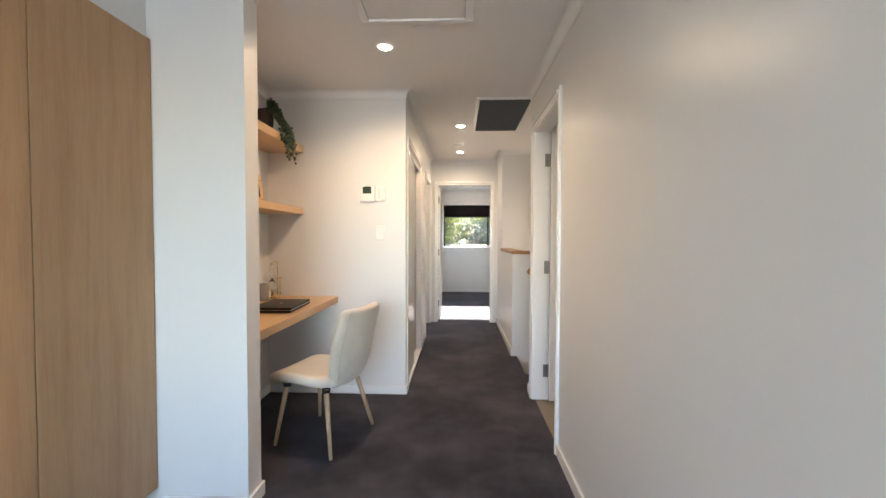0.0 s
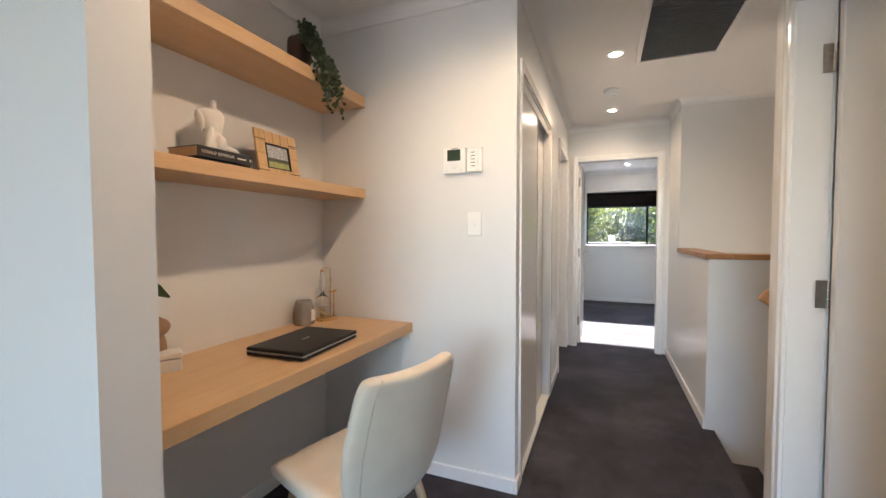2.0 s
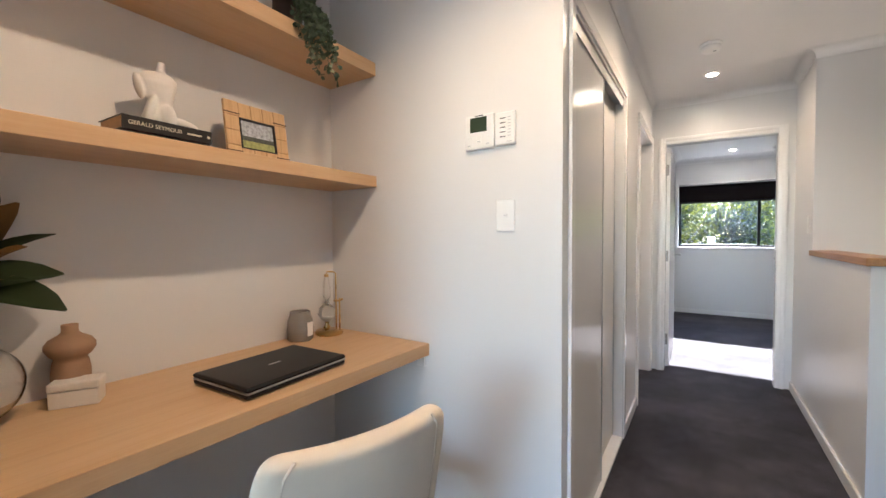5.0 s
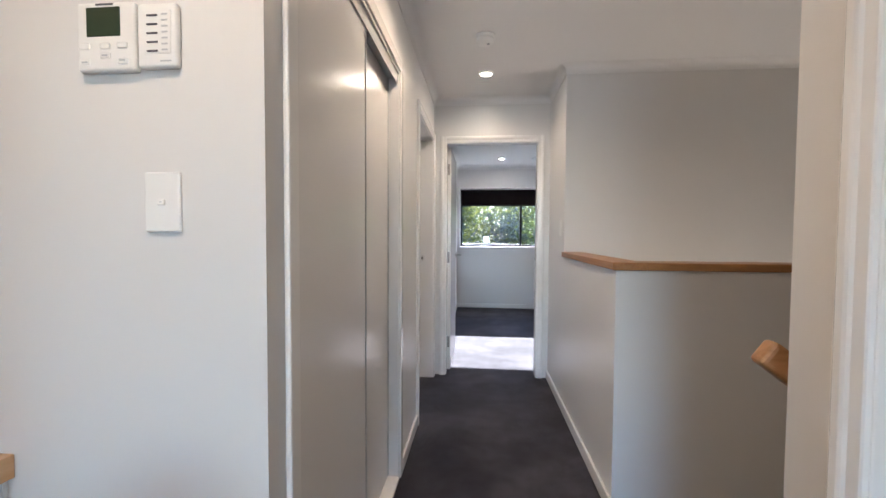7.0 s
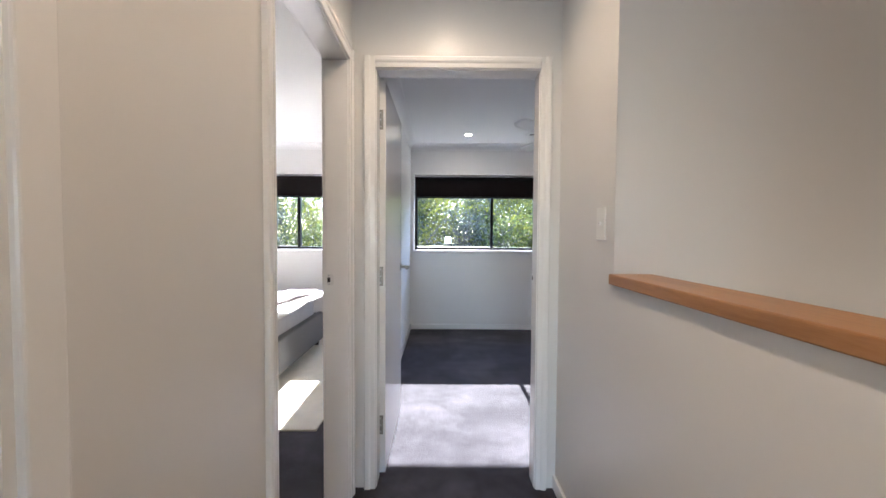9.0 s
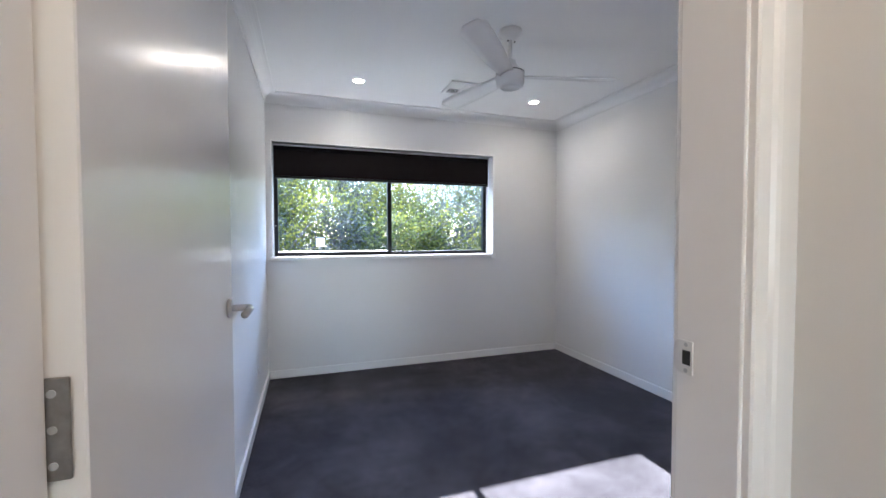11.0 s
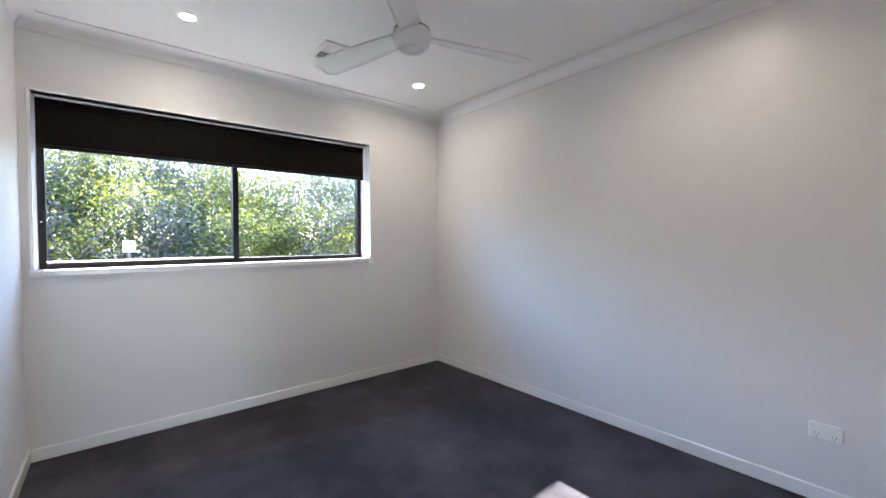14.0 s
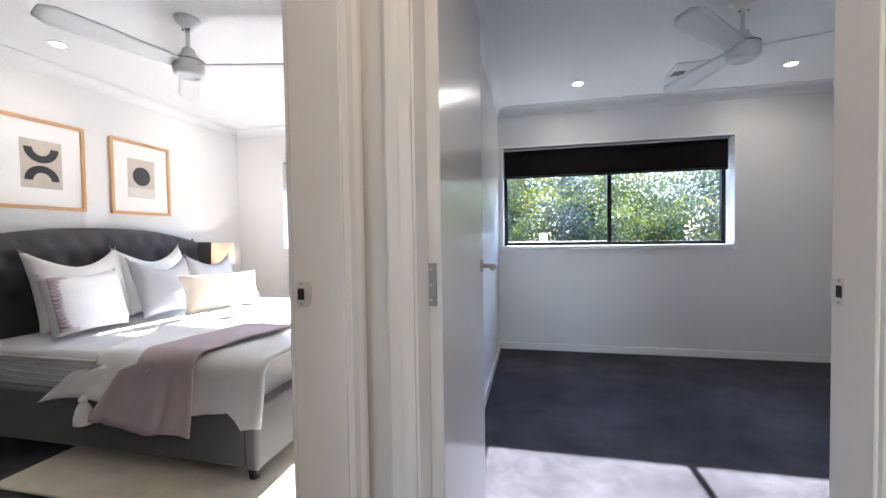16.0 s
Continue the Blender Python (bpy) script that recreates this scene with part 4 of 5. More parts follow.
for k, (rz, ry, ln, h) in enumerate(((40, -8, 0.17, 0.315), (75, -30, 0.15, 0.32), (20, -52, 0.16, 0.32), (100, -62, 0.17, 0.33), (150, -70, 0.18, 0.34), (200, -55, 0.15, 0.33), (240, -40, 0.15, 0.32), (300, -45, 0.16, 0.32), (330, -68, 0.19, 0.34), (55, -74, 0.20, 0.34), (350, -25, 0.14, 0.315), (10, -80, 0.2, 0.36), (120, -35, 0.14, 0.32))):
    under = k % 5 in (2, 4)
    lf = part("leaf", moved(leaf_blade(ln, 0.098 + 0.014 * rng.random(), 0.35, 0.25 + 0.3 * rng.random()), pose(0, 0, h, 0, ry, rz) @ pose(0.012, 0, 0, rng.uniform(-40, 40), 0, 0)), M_MAGB if under else M_MAG, gv, "", True)
for rz in (40, 130, 250):
    part("stem", tube([(0.012 * math.cos(rz), 0.012 * math.sin(rz), 0.06), (0.01 * math.cos(rz), 0.01 * math.sin(rz), 0.3), (0.02 * math.cos(rz), 0.02 * math.sin(rz), 0.36)], 0.004, 8), M_LEATHER, gv)

# books, bust, photo frame on the lower shelf
M_COVER = plain("book_cover_black", (0.014, 0.013, 0.014), 0.3, 0, 0.1, 30)
M_PAGES = plain("page_edges", (0.42, 0.27, 0.15), 0.85, 0, 0.1, 60, 0.4, 500)
M_LETTER = plain("cream_lettering", (0.72, 0.66, 0.52), 0.5, 0, 0.03, 20)


def text_mesh(body, size, align="LEFT"):
    cu = bpy.data.curves.new("writing", "FONT")
    cu.body, cu.size, cu.extrude, cu.align_x, cu.align_y = body, size, 0.0002, align, "CENTER"
    tmp = bpy.data.objects.new("writing", cu)
    scene.collection.objects.link(tmp)
    me = bpy.data.meshes.new_from_object(tmp.evaluated_get(bpy.context.evaluated_depsgraph_get()))
    bpy.data.objects.remove(tmp)
    bm = bmesh.new()
    bm.from_mesh(me)
    bpy.data.meshes.remove(me)
    return bm


def book(m, w, d, h, label):
    """A lying book: spine along x at -y, w long, d deep, h thick."""
    b = thing("book", m, label, "book", "books on the shelf")
    part("pages", box(-w / 2 + 0.004, w / 2 - 0.004, -d / 2 + 0.003, d / 2 - 0.005, 0.003, h - 0.003), M_PAGES, b, "tan page edges")
    part("cover", box(-w / 2, w / 2, -d / 2, d / 2, 0, 0.003, 0.001, 1), M_COVER, b)
    part("cover", box(-w / 2, w / 2, -d / 2, d / 2, h - 0.003, h, 0.001, 1), M_COVER, b)
    part("spine", box(-w / 2, w / 2, -d / 2 - 0.003, -d / 2 + 0.002, 0, h, 0.002, 2), M_COVER, b)
    return b


bk = pose(-1.412, 2.790, 1.515, 0, 0, 90)
book(bk @ pose(0.006, 0.012, 0), 0.232, 0.150, 0.030, "black hardcover book lying under another")
b2 = book(bk @ pose(0, 0, 0.0305, 0, 0, 2), 0.245, 0.152, 0.040, "black hardcover book with cream spine lettering, lying flat")
part("lettering", moved(text_mesh("GERALD SEYMOUR", 0.0165), pose(-0.108, -0.0793, 0.020, 90, 0, 0)), M_LETTER, b2, "cream title lettering")
part("lettering", moved(boxes([(0.046, 0.090, -0.0797, -0.078, 0.0165, 0.0220)]), pose(0, 0.0005, 0)), M_LETTER, b2)
part("publisher_mark", moved(lathe([(0.005, 0), (0.005, 0.0006)], 12), pose(0.111, -0.0790, 0.020, 90, 0, 0)), M_LETTER, b2)

M_PLASTER = plain("white_plaster", (0.74, 0.71, 0.67), 0.7, 0, 0.03, 20, 0.15, 200)


def statue():
    """A plain standing torso figure without arms, one leg stretched out."""
    bm = lathe([(1, z) for z in (0.0, 0.02, 0.045, 0.07, 0.095, 0.12, 0.137, 0.150, 0.156, 0.172, 0.186)], 20)
    girth = [(0.044, 0.034, 0.0), (0.046, 0.034, 0.0), (0.039, 0.029, 0.002), (0.033, 0.024, 0.004), (0.039, 0.026, 0.003), (0.049, 0.028, 0.0), (0.052, 0.024, -0.001),
             (0.036, 0.019, 0.002), (0.0125, 0.0125, 0.007), (0.0105, 0.0105, 0.009), (0.010, 0.010, 0.010)]
    for k, v in enumerate(bm.verts):
        rx, ry, off = girth[k // 20]
        v.co.x, v.co.y = v.co.x * rx + off, v.co.y * ry
    for c, r, lean in (((0.054, -0.022, 0.016), (0.046, 0.016, 0.015), 8), ((0.012, -0.026, 0.028), (0.022, 0.024, 0.034), 0), ((-0.050, 0.0, 0.105), (0.011, 0.016, 0.036), -14), ((-0.030, -0.020, 0.040), (0.012, 0.014, 0.046), 16)):
        bmesh.ops.create_icosphere(bm, subdivisions=3, radius=1.0, matrix=pose(*c, 0, lean, 0) @ Matrix.Diagonal((*r, 1)))
    return bm


st = single("torso_statue", statue(), M_PLASTER, pose(-1.415, 2.795, 1.586, 0, 0, 90) @ Matrix.Diagonal((1.04, 1.08, 1.08, 1)), "small white plaster torso figure standing on books", "statue", smooth=True)
rm = st.modifiers.new("blend", "REMESH")
rm.mode, rm.voxel_size, rm.use_smooth_shade = "VOXEL", 0.0035, True
sm = st.modifiers.new("soften", "SMOOTH")
sm.factor, sm.iterations = 0.4, 2

M_BAMBOO = wood_mat("bamboo_slats", (0.45, 0.27, 0.12), (0.66, 0.44, 0.23), "z", 0.5, 3.0)
M_TWINE = plain("dark_twine", (0.10, 0.06, 0.03), 0.8, 0, 0.1, 60)
M_SKYP = plain("print_sky", (0.42, 0.45, 0.50), 0.3, 0, 0.45, 90)
M_TREEP = plain("print_trees", (0.07, 0.085, 0.07), 0.3, 0, 0.5, 120)
M_FIELD = plain("print_field", (0.36, 0.38, 0.14), 0.3, 0, 0.35, 90)
pf = thing("photo_frame", pose(-1.385, 3.115, 1.517), "bamboo-slat photo frame with a landscape print, leaning back", "photo frame")
pf.matrix_world = pose(-1.385, 3.115, 1.517) @ pose(0, 0, 0, 0, 0, 90) @ pose(0, 0, 0, -9, 0, 0) @ Matrix.Scale(1.07, 4)
for x0, x1, z0, z1 in ((-0.115, -0.066, 0, 0.205), (0.066, 0.115, 0, 0.205), (-0.066, 0.066, 0.148, 0.203), (-0.066, 0.066, 0.0, 0.045)):
    upright = x1 - x0 < 0.06
    n = 4 if upright else 3
    for k in range(n):
        a, c = (x0, x1) if upright else (x0 + (x1 - x0) * k / n, x0 + (x1 - x0) * (k + 1) / n)
        b0, b1 = (z0 + (z1 - z0) * k / n, z0 + (z1 - z0) * (k + 1) / n) if upright else (z0, z1)
        part("slat", box(a + 0.0003, c - 0.0003, -0.008, 0.004, b0 + 0.0003, b1 - 0.0003, 0.0022, 2), M_BAMBOO, pf)
part("backing", box(-0.10, 0.10, 0.004, 0.009, 0.005, 0.198), M_COVER, pf)
part("picture", box(-0.064, 0.064, 0.0, 0.0035, 0.048, 0.146), M_SKYP, pf, "small landscape print")
part("picture_trees", box(-0.064, 0.064, -0.001, 0.0, 0.075, 0.092), M_TREEP, pf)
part("picture_field", box(-0.064, 0.064, -0.0012, 0.0, 0.048, 0.076), M_FIELD, pf)
for s in ((-0.066, -0.062, 0.046, 0.148), (0.062, 0.066, 0.046, 0.148), (-0.066, 0.066, 0.146, 0.150), (-0.066, 0.066, 0.044, 0.048)):
    part("inner_edge", box(s[0], s[1], -0.0095, 0.001, s[2], s[3]), M_COVER, pf)
for z in (0.03, 0.16):
    for sx in (-1, 1):
        part("twine", box(min(sx * 0.064, sx * 0.117), max(sx * 0.064, sx * 0.117), -0.0095, -0.0072, z, z + 0.003), M_TWINE, pf)

# trailing plant on the upper shelf
M_POT = plain("dark_pot", (0.075, 0.045, 0.035), 0.6, 0, 0.15, 25, 0.2, 120)
M_TRAIL = leaf_mat("trailing_leaf", (0.05, 0.075, 0.045), (0.15, 0.19, 0.12), 0.2)
M_STEM = plain("plant_stem", (0.07, 0.09, 0.04), 0.7, 0, 0.1, 40)
tp = thing("potted_plant", pose(-1.365, 3.228, 2.018), "trailing green plant hanging from a dark round pot", "plant")
part("pot", lathe([(0.040, 0), (0.048, 0.012), (0.056, 0.09), (0.054, 0.165), (0.050, 0.178), (0.046, 0.178), (0.048, 0.15)], 28, False), M_POT, tp, "dark brown pot", True)
part("soil", lathe([(0.047, 0.145), (0.02, 0.153), (0.001, 0.155)], 20), M_DARK, tp)
rng = random.Random(11)
foliage = bmesh.new()


def small_leaf(bm, p, size):
    d = Vector((rng.uniform(-1, 1), rng.uniform(-1, 1), rng.uniform(-1.1, 0.4))).normalized()
    u = d.cross(Vector((rng.uniform(-1, 1), rng.uniform(-1, 1), rng.uniform(-1, 1)))).normalized()
    w = d.cross(u)
    a = [bm.verts.new(p + size * v) for v in (Vector((0, 0, 0)), 0.45 * d + 0.42 * u + 0.08 * w, 0.8 * d + 0.36 * u, 1.05 * d - 0.05 * w, 0.8 * d - 0.36 * u, 0.45 * d - 0.42 * u + 0.08 * w)]
    bm.faces.new(a)


for k in range(22):
    a = rng.uniform(-0.9, 0.9)
    out = Vector((math.cos(a), math.sin(a) * 0.7 - 0.15, 0))
    drop = rng.choice((0.02, 0.05, 0.08, 0.11, 0.14, 0.16, 0.20)) if k > 5 else 0.0
    pts = [Vector((0, 0, 0.15)) + out * 0.02, Vector((0, 0, 0.20 + 0.05 * rng.random())) + out * 0.06, Vector((0, 0, 0.14)) + out * (0.11 + 0.02 * rng.random())]
    x = 0.157 + 0.03 * rng.random()
    if drop:
        y = pts[2].y
        pts.append(Vector((x, y, 0.03)))
        for j in range(1, 5):
            pts.append(Vector((x + 0.012 * rng.uniform(-1, 1), y + 0.012 * rng.uniform(-1, 1) + 0.01 * j, 0.02 - drop * j / 4)))
    part("stem", tube(pts, 0.0014, 5), M_STEM, tp)
    for p, q in zip(pts, pts[1:]):
        m = max(3, int((q - p).length / 0.0065))
        for j in range(m):
            small_leaf(foliage, p.lerp(q, j / m) + Vector((rng.uniform(-1, 1), rng.uniform(-1, 1), rng.uniform(-1, 1))) * 0.008, 0.017 + 0.008 * rng.random())
part("foliage", foliage, M_TRAIL, tp, "small round green leaves")


# ---------- main bedroom ----------
M_HEAD = fabric_mat("charcoal_upholstery", (0.055, 0.053, 0.056), 0.08, 420, 0.3, 0.3)
M_BASEF = fabric_mat("grey_bed_fabric", (0.115, 0.112, 0.115), 0.08, 420, 0.3, 0.3)
M_LINEN = fabric_mat("white_linen", (0.82, 0.80, 0.77), 0.03, 300, 0.2, 0.25)
M_SHEET = fabric_mat("pale_grey_sheet", (0.64, 0.63, 0.63), 0.05, 300, 0.2, 0.2)
M_MAUVE = fabric_mat("mauve_knit", (0.50, 0.40, 0.41), 0.07, 160, 0.3, 0.8)
M_GREYC = fabric_mat("silver_grey_linen", (0.40, 0.39, 0.40), 0.06, 380, 0.3, 0.3)
M_BOUCLE = fabric_mat("cream_boucle", (0.70, 0.62, 0.50), 0.10, 90, 0.3, 1.0)
M_RUG = fabric_mat("cream_rug", (0.78, 0.71, 0.58), 0.08, 220, 0.3, 0.8)
M_SHADE = leaf_mat("lamp_shade_beige", (0.76, 0.66, 0.54), (0.76, 0.66, 0.54), 0.5)
M_PICW = wood_mat("pale_timber_frame", (0.50, 0.27, 0.12), (0.64, 0.38, 0.19), "z", 0.45, 2.0)
M_MOUNT = plain("picture_mount", (0.80, 0.79, 0.77), 0.7, 0, 0.01, 10)
M_ARTBG = plain("art_beige", (0.55, 0.49, 0.41), 0.8, 0, 0.06, 30)
M_ARTINK = plain("art_charcoal", (0.045, 0.045, 0.05), 0.8, 0, 0.1, 40)
M_ARTPALE = plain("art_pale", (0.66, 0.62, 0.56), 0.8, 0, 0.05, 30)

single("rug", box(-0.91, 0.91, -1.15, 1.15, 0, 0.014, 0.005, 2), M_RUG, pose(-1.66, 8.10, 0), "cream short-pile rug under the bed", "rug")

BX0, BX1, BY0, BY1 = -3.34, -1.30, 7.20, 8.96
bed = thing("bed", pose(0, 0, 0.014), "upholstered grey bed frame with a charcoal buttoned headboard", "bed")
part("side_rail", box(BX0, BX1 - 0.07, BY0, BY0 + 0.06, 0.07, 0.36, 0.015, 3), M_BASEF, bed)
part("side_rail", box(BX0, BX1 - 0.07, BY1 - 0.06, BY1, 0.07, 0.36, 0.015, 3), M_BASEF, bed)
part("foot_board", box(BX1 - 0.07, BX1, BY0 - 0.005, BY1 + 0.005, 0.06, 0.37, 0.018, 3), M_BASEF, bed)
part("slat_base", box(BX0, BX1 - 0.07, BY0 + 0.06, BY1 - 0.06, 0.24, 0.30), M_BASEF, bed)
for x in (BX0 + 0.05, BX1 - 0.06):
    for y in (BY0 + 0.05, BY1 - 0.05):
        part("foot", moved(lathe([(0.022, -0.0), (0.03, 0.075)], 16), pose(x, y, 0)), M_DARK, bed)


def headboard():
    """An arched board with a buttoned, quilted front facing +x."""
    bm = bmesh.new()
    yc, half = (BY0 + BY1) / 2, 0.95
    rows = []
    nz, ny = 40, 72
    for i in range(nz + 1):
        rows.append([])
        for j in range(ny + 1):
            s = -1 + 2 * j / ny
            top = 1.13 + 0.13 * (1 - abs(s) ** 2.2)
            z = 0.06 + (top - 0.06) * i / nz
            y = yc + s * half
            edge = min(1.0, (1 - abs(s)) * 12, (1 - i / nz) * 9 + 0.15)
            row = math.floor((1.16 - z) / 0.125 + 0.5)
            a, b = (y - yc) / 0.17 + 0.5 * (row % 2), (1.16 - z) / 0.125
            d = math.hypot((a - round(a)) * 0.17, (b - round(b)) * 0.125)
            puff = 0.032 * min(1.0, d / 0.07) ** 0.6 if z > 0.62 else 0.032
            rows[-1].append(bm.verts.new((-3.375 + 0.045 * edge ** 0.5 + puff * edge, y, z)))
    for a, b in zip(rows, rows[1:]):
        for j in range(ny):
            bm.faces.new((a[j], a[j + 1], b[j + 1], b[j]))
    back = [[bm.verts.new((-3.425, v.co.y, v.co.z)) for v in r] for r in (rows[0], rows[-1])]
    for j in range(ny):
        bm.faces.new((rows[-1][j], rows[-1][j + 1], back[1][j + 1], back[1][j]))
    for j in (0, ny):
        for i in range(nz):
            p, q = rows[i][j], rows[i + 1][j]
            a = bm.verts.new((-3.425, p.co.y, p.co.z))
            b = bm.verts.new((-3.425, q.co.y, q.co.z))
            bm.faces.new((p, q, b, a))
    return bm


hb = part("headboard", headboard(), M_HEAD, bed, "arched charcoal headboard with deep buttons", True)
for s in (-1, 1):
    y = (BY0 + BY1) / 2 + s * 0.962
    part("wing", box(-3.425, -3.22, y - 0.022, y + 0.022, 0.05, 1.135, 0.016, 3), M_HEAD, bed)
for r in range(4):
    for k in range(-5, 6):
        y = (BY0 + BY1) / 2 + (k + 0.5 * (r % 2)) * 0.17
        if abs(y - (BY0 + BY1) / 2) < 0.88:
            part("button", moved(lathe([(0.012, 0), (0.010, 0.006), (0.001, 0.008)], 12), pose(-3.333, y, 1.16 - r * 0.125, 0, 90, 0)), M_HEAD, hb)

mat_ob = single("mattress", box(BX0 + 0.01, BX1 - 0.075, BY0 + 0.065, BY1 - 0.065, 0, 0.25, 0.05, 4), M_SHEET, pose(0, 0, 0.3145), "mattress in a pale grey fitted sheet", "mattress", smooth=True)
for z in (0.03, 0.21):
    part("piping", tube([(BX0 + 0.03, BY0 + 0.066, z), (BX1 - 0.10, BY0 + 0.066, z)], 0.006, 8), M_LINEN, mat_ob)
for k in range(5):
    z = 0.055 + 0.032 * k
    part("sheet_fold", tube([(BX0 + 0.03, BY0 + 0.067, z), (BX0 + 0.35, BY0 + 0.064, z + 0.008), (BX0 + 0.7, BY0 + 0.067, z - 0.004), (BX0 + 1.1, BY0 + 0.069, z + 0.004)], 0.007, 8), M_SHEET, mat_ob, "", True)


def draped(x0, x1, low, lift, skew, seed, ripple, y_end=None, nx=46, nv=64, fold=0.0, flare=0.0):
    """Cloth laid across the bed along y and hanging over the near side; low(u) is its hem height."""
    bm = bmesh.new()
    rows = []
    rr = random.Random(seed)
    ph = [rr.uniform(0, 6.28) for _ in range(6)]
    yn, yf = BY0 - 0.022 - lift, (y_end or BY1 + 0.03)
    for j in range(nv + 1):
        v = j / nv
        rows.append([])
        for i in range(nx + 1):
            u = i / nx
            hem = low(u)
            topz = 0.588 + lift
            hang = topz - hem
            total = hang + (yf - yn)
            s = v * total
            r = 0.07
            if s < hang - r:
                y, z = yn, hem + s
                out = 1.0 - s / hang
            elif s < hang + r:
                a = (s - hang + r) / (2 * r) * math.pi / 2
                y, z = yn + r * (1 - math.cos(a)), topz - r + r * math.sin(a)
                out = 0.0
            else:
                y, z = yn + (s - hang), topz
                out = 0.0
            x = x0 + (x1 - x0) * u + skew * max(0.0, y - yn)
            if flare:
                x -= flare * (1 - u) * (out ** 0.8 if out > 0 else 0.0)
            if fold:
                x += fold * (1 - u) * max(0.0, y - yn)
            w = ripple * out * (math.sin(11 * u + ph[0]) + 0.6 * math.sin(23 * u + ph[1] + 2 * v))
            y -= abs(w) * 0.8 + 0.03 * out * out
            x += 0.4 * w
            nn = noise.noise(Vector((x * 3.2, y * 3.2 + seed, z * 3.2)))
            n2 = noise.noise(Vector((x * 9, y * 7 + seed, z * 9)))
            if out == 0:
                z += 0.016 * nn + 0.006 * n2 + 0.012 * abs(nn)
            else:
                y += -0.008 * nn - 0.004 * n2
            rows[-1].append(bm.verts.new((x, y, z)))
    for a, b in zip(rows, rows[1:]):
        for i in range(nx):
            bm.faces.new((a[i], a[i + 1], b[i + 1], b[i]))
    return bm


def cloth(name, bm, mat, label, category, thick):
    ob = single(name, bm, mat, Matrix.Identity(4), label, category, smooth=True)
    so = ob.modifiers.new("thickness", "SOLIDIFY")
    so.thickness, so.offset = thick, 1
    return ob


quilt = cloth("quilt", draped(-2.20, -1.235, lambda u: 0.345 + 0.03 * math.sin(7 * u) + 0.04 * u * (u < 0.9) - 0.05 * (u > 0.93), 0.0, 0.0, 3, 0.02, None, fold=-0.3, flare=0.32), M_LINEN, "crumpled white linen quilt hanging over the bed side", "quilt", 0.022)
throw = cloth("throw_blanket", draped(-1.89, -1.57, lambda u: 0.285 - 0.03 * u + 0.012 * math.sin(9 * u), 0.046, 0.14, 8, 0.012, BY1 - 0.1, 26, flare=0.28), M_MAUVE, "mauve knitted throw laid over the bed corner", "blanket", 0.008)


def tassel(m):
    t = thing("tassel", m, "white wool tassel on the throw edge", "tassel", "tassels")
    part("knot", lathe([(0.006, 0.0), (0.018, -0.01), (0.020, -0.022), (0.014, -0.032)], 16), M_LINEN, t, "", True)
    part("fringe", lathe([(0.014, -0.030), (0.030, -0.06), (0.040, -0.10), (0.042, -0.135), (0.03, -0.142)], 18), M_LINEN, t, "", True)


tassel(pose(-2.185, 7.095, 0.415))
tassel(pose(-2.06, 8.12, 0.668, 0, 85, 20))


def cushion(w, h, t, seed, pinch=0.10):
    """A filled cushion standing in x-z, w wide, h high, t thick, with pulled-out corners."""
    bm = bmesh.new()
    n = 16
    front, back = [], []
    for i in range(n + 1):
        front.append([])
        back.append([])
        for j in range(n + 1):
            a, b = -1 + 2 * i / n, -1 + 2 * j / n
            k = (1 - a ** 4) ** 0.5 * (1 - b ** 4) ** 0.5
            x = a * w / 2 * (1 - pinch * (1 - b * b) * abs(a))
            z = b * h / 2 * (1 - pinch * (1 - a * a) * abs(b))
            e = 0.012 * noise.noise(Vector((a * 1.7 + seed, b * 1.7, seed)))
            y = t / 2 * k ** 0.75
            front[-1].append(bm.verts.new((x, -y + e * k, z)))
            back[-1].append(bm.verts.new((x, y + e * k, z)) if k > 1e-6 else front[-1][-1])
    for g, flip in ((front, 0), (back, 1)):
        for i in range(n):
            for j in range(n):
                f = [g[i][j], g[i + 1][j], g[i + 1][j + 1], g[i][j + 1]]
                f = list(dict.fromkeys(f))
                if len(f) > 2:
                    bm.faces.new(f[::-1] if flip else f)
    return bm


def put_cushion(x, y, z, w, h, t, tilt, turn, mat, label, seed, dent=0.0):
    bm = cushion(w, h, t, seed)
    if dent:
        for v in bm.verts:
            v.co.z -= dent * max(0.0, v.co.z / h) * (1 - (2 * v.co.x / w) ** 2)
    return single("cushion", bm, mat, pose(x, y, z, 0, 0, 90 + turn) @ pose(0, 0, 0, -tilt, 0, 0), label, "cushion", "cushions on the bed", smooth=True)


TOPZ = 0.585
put_cushion(-3.16, 7.80, TOPZ + 0.275, 0.64, 0.58, 0.17, 16, 2, M_LINEN, "large white linen pillow leaning on the headboard", 1, 0.28)
put_cushion(-3.16, 8.36, TOPZ + 0.275, 0.60, 0.58, 0.17, 16, -3, M_LINEN, "large white linen pillow leaning on the headboard", 2, 0.28)
put_cushion(-3.02, 8.84, TOPZ + 0.235, 0.44, 0.48, 0.14, 18, -14, M_GREYC, "silver grey cushion behind the others", 6, 0.22)
put_cushion(-2.92, 8.24, TOPZ + 0.235, 0.48, 0.50, 0.15, 22, -6, M_GREYC, "silver grey linen cushion with a centre seam", 3, 0.24)
pl = put_cushion(-2.90, 7.64, TOPZ + 0.195, 0.50, 0.41, 0.16, 15, 4, M_LINEN, "white cushion with a pleated mauve side band", 4, 0.04)
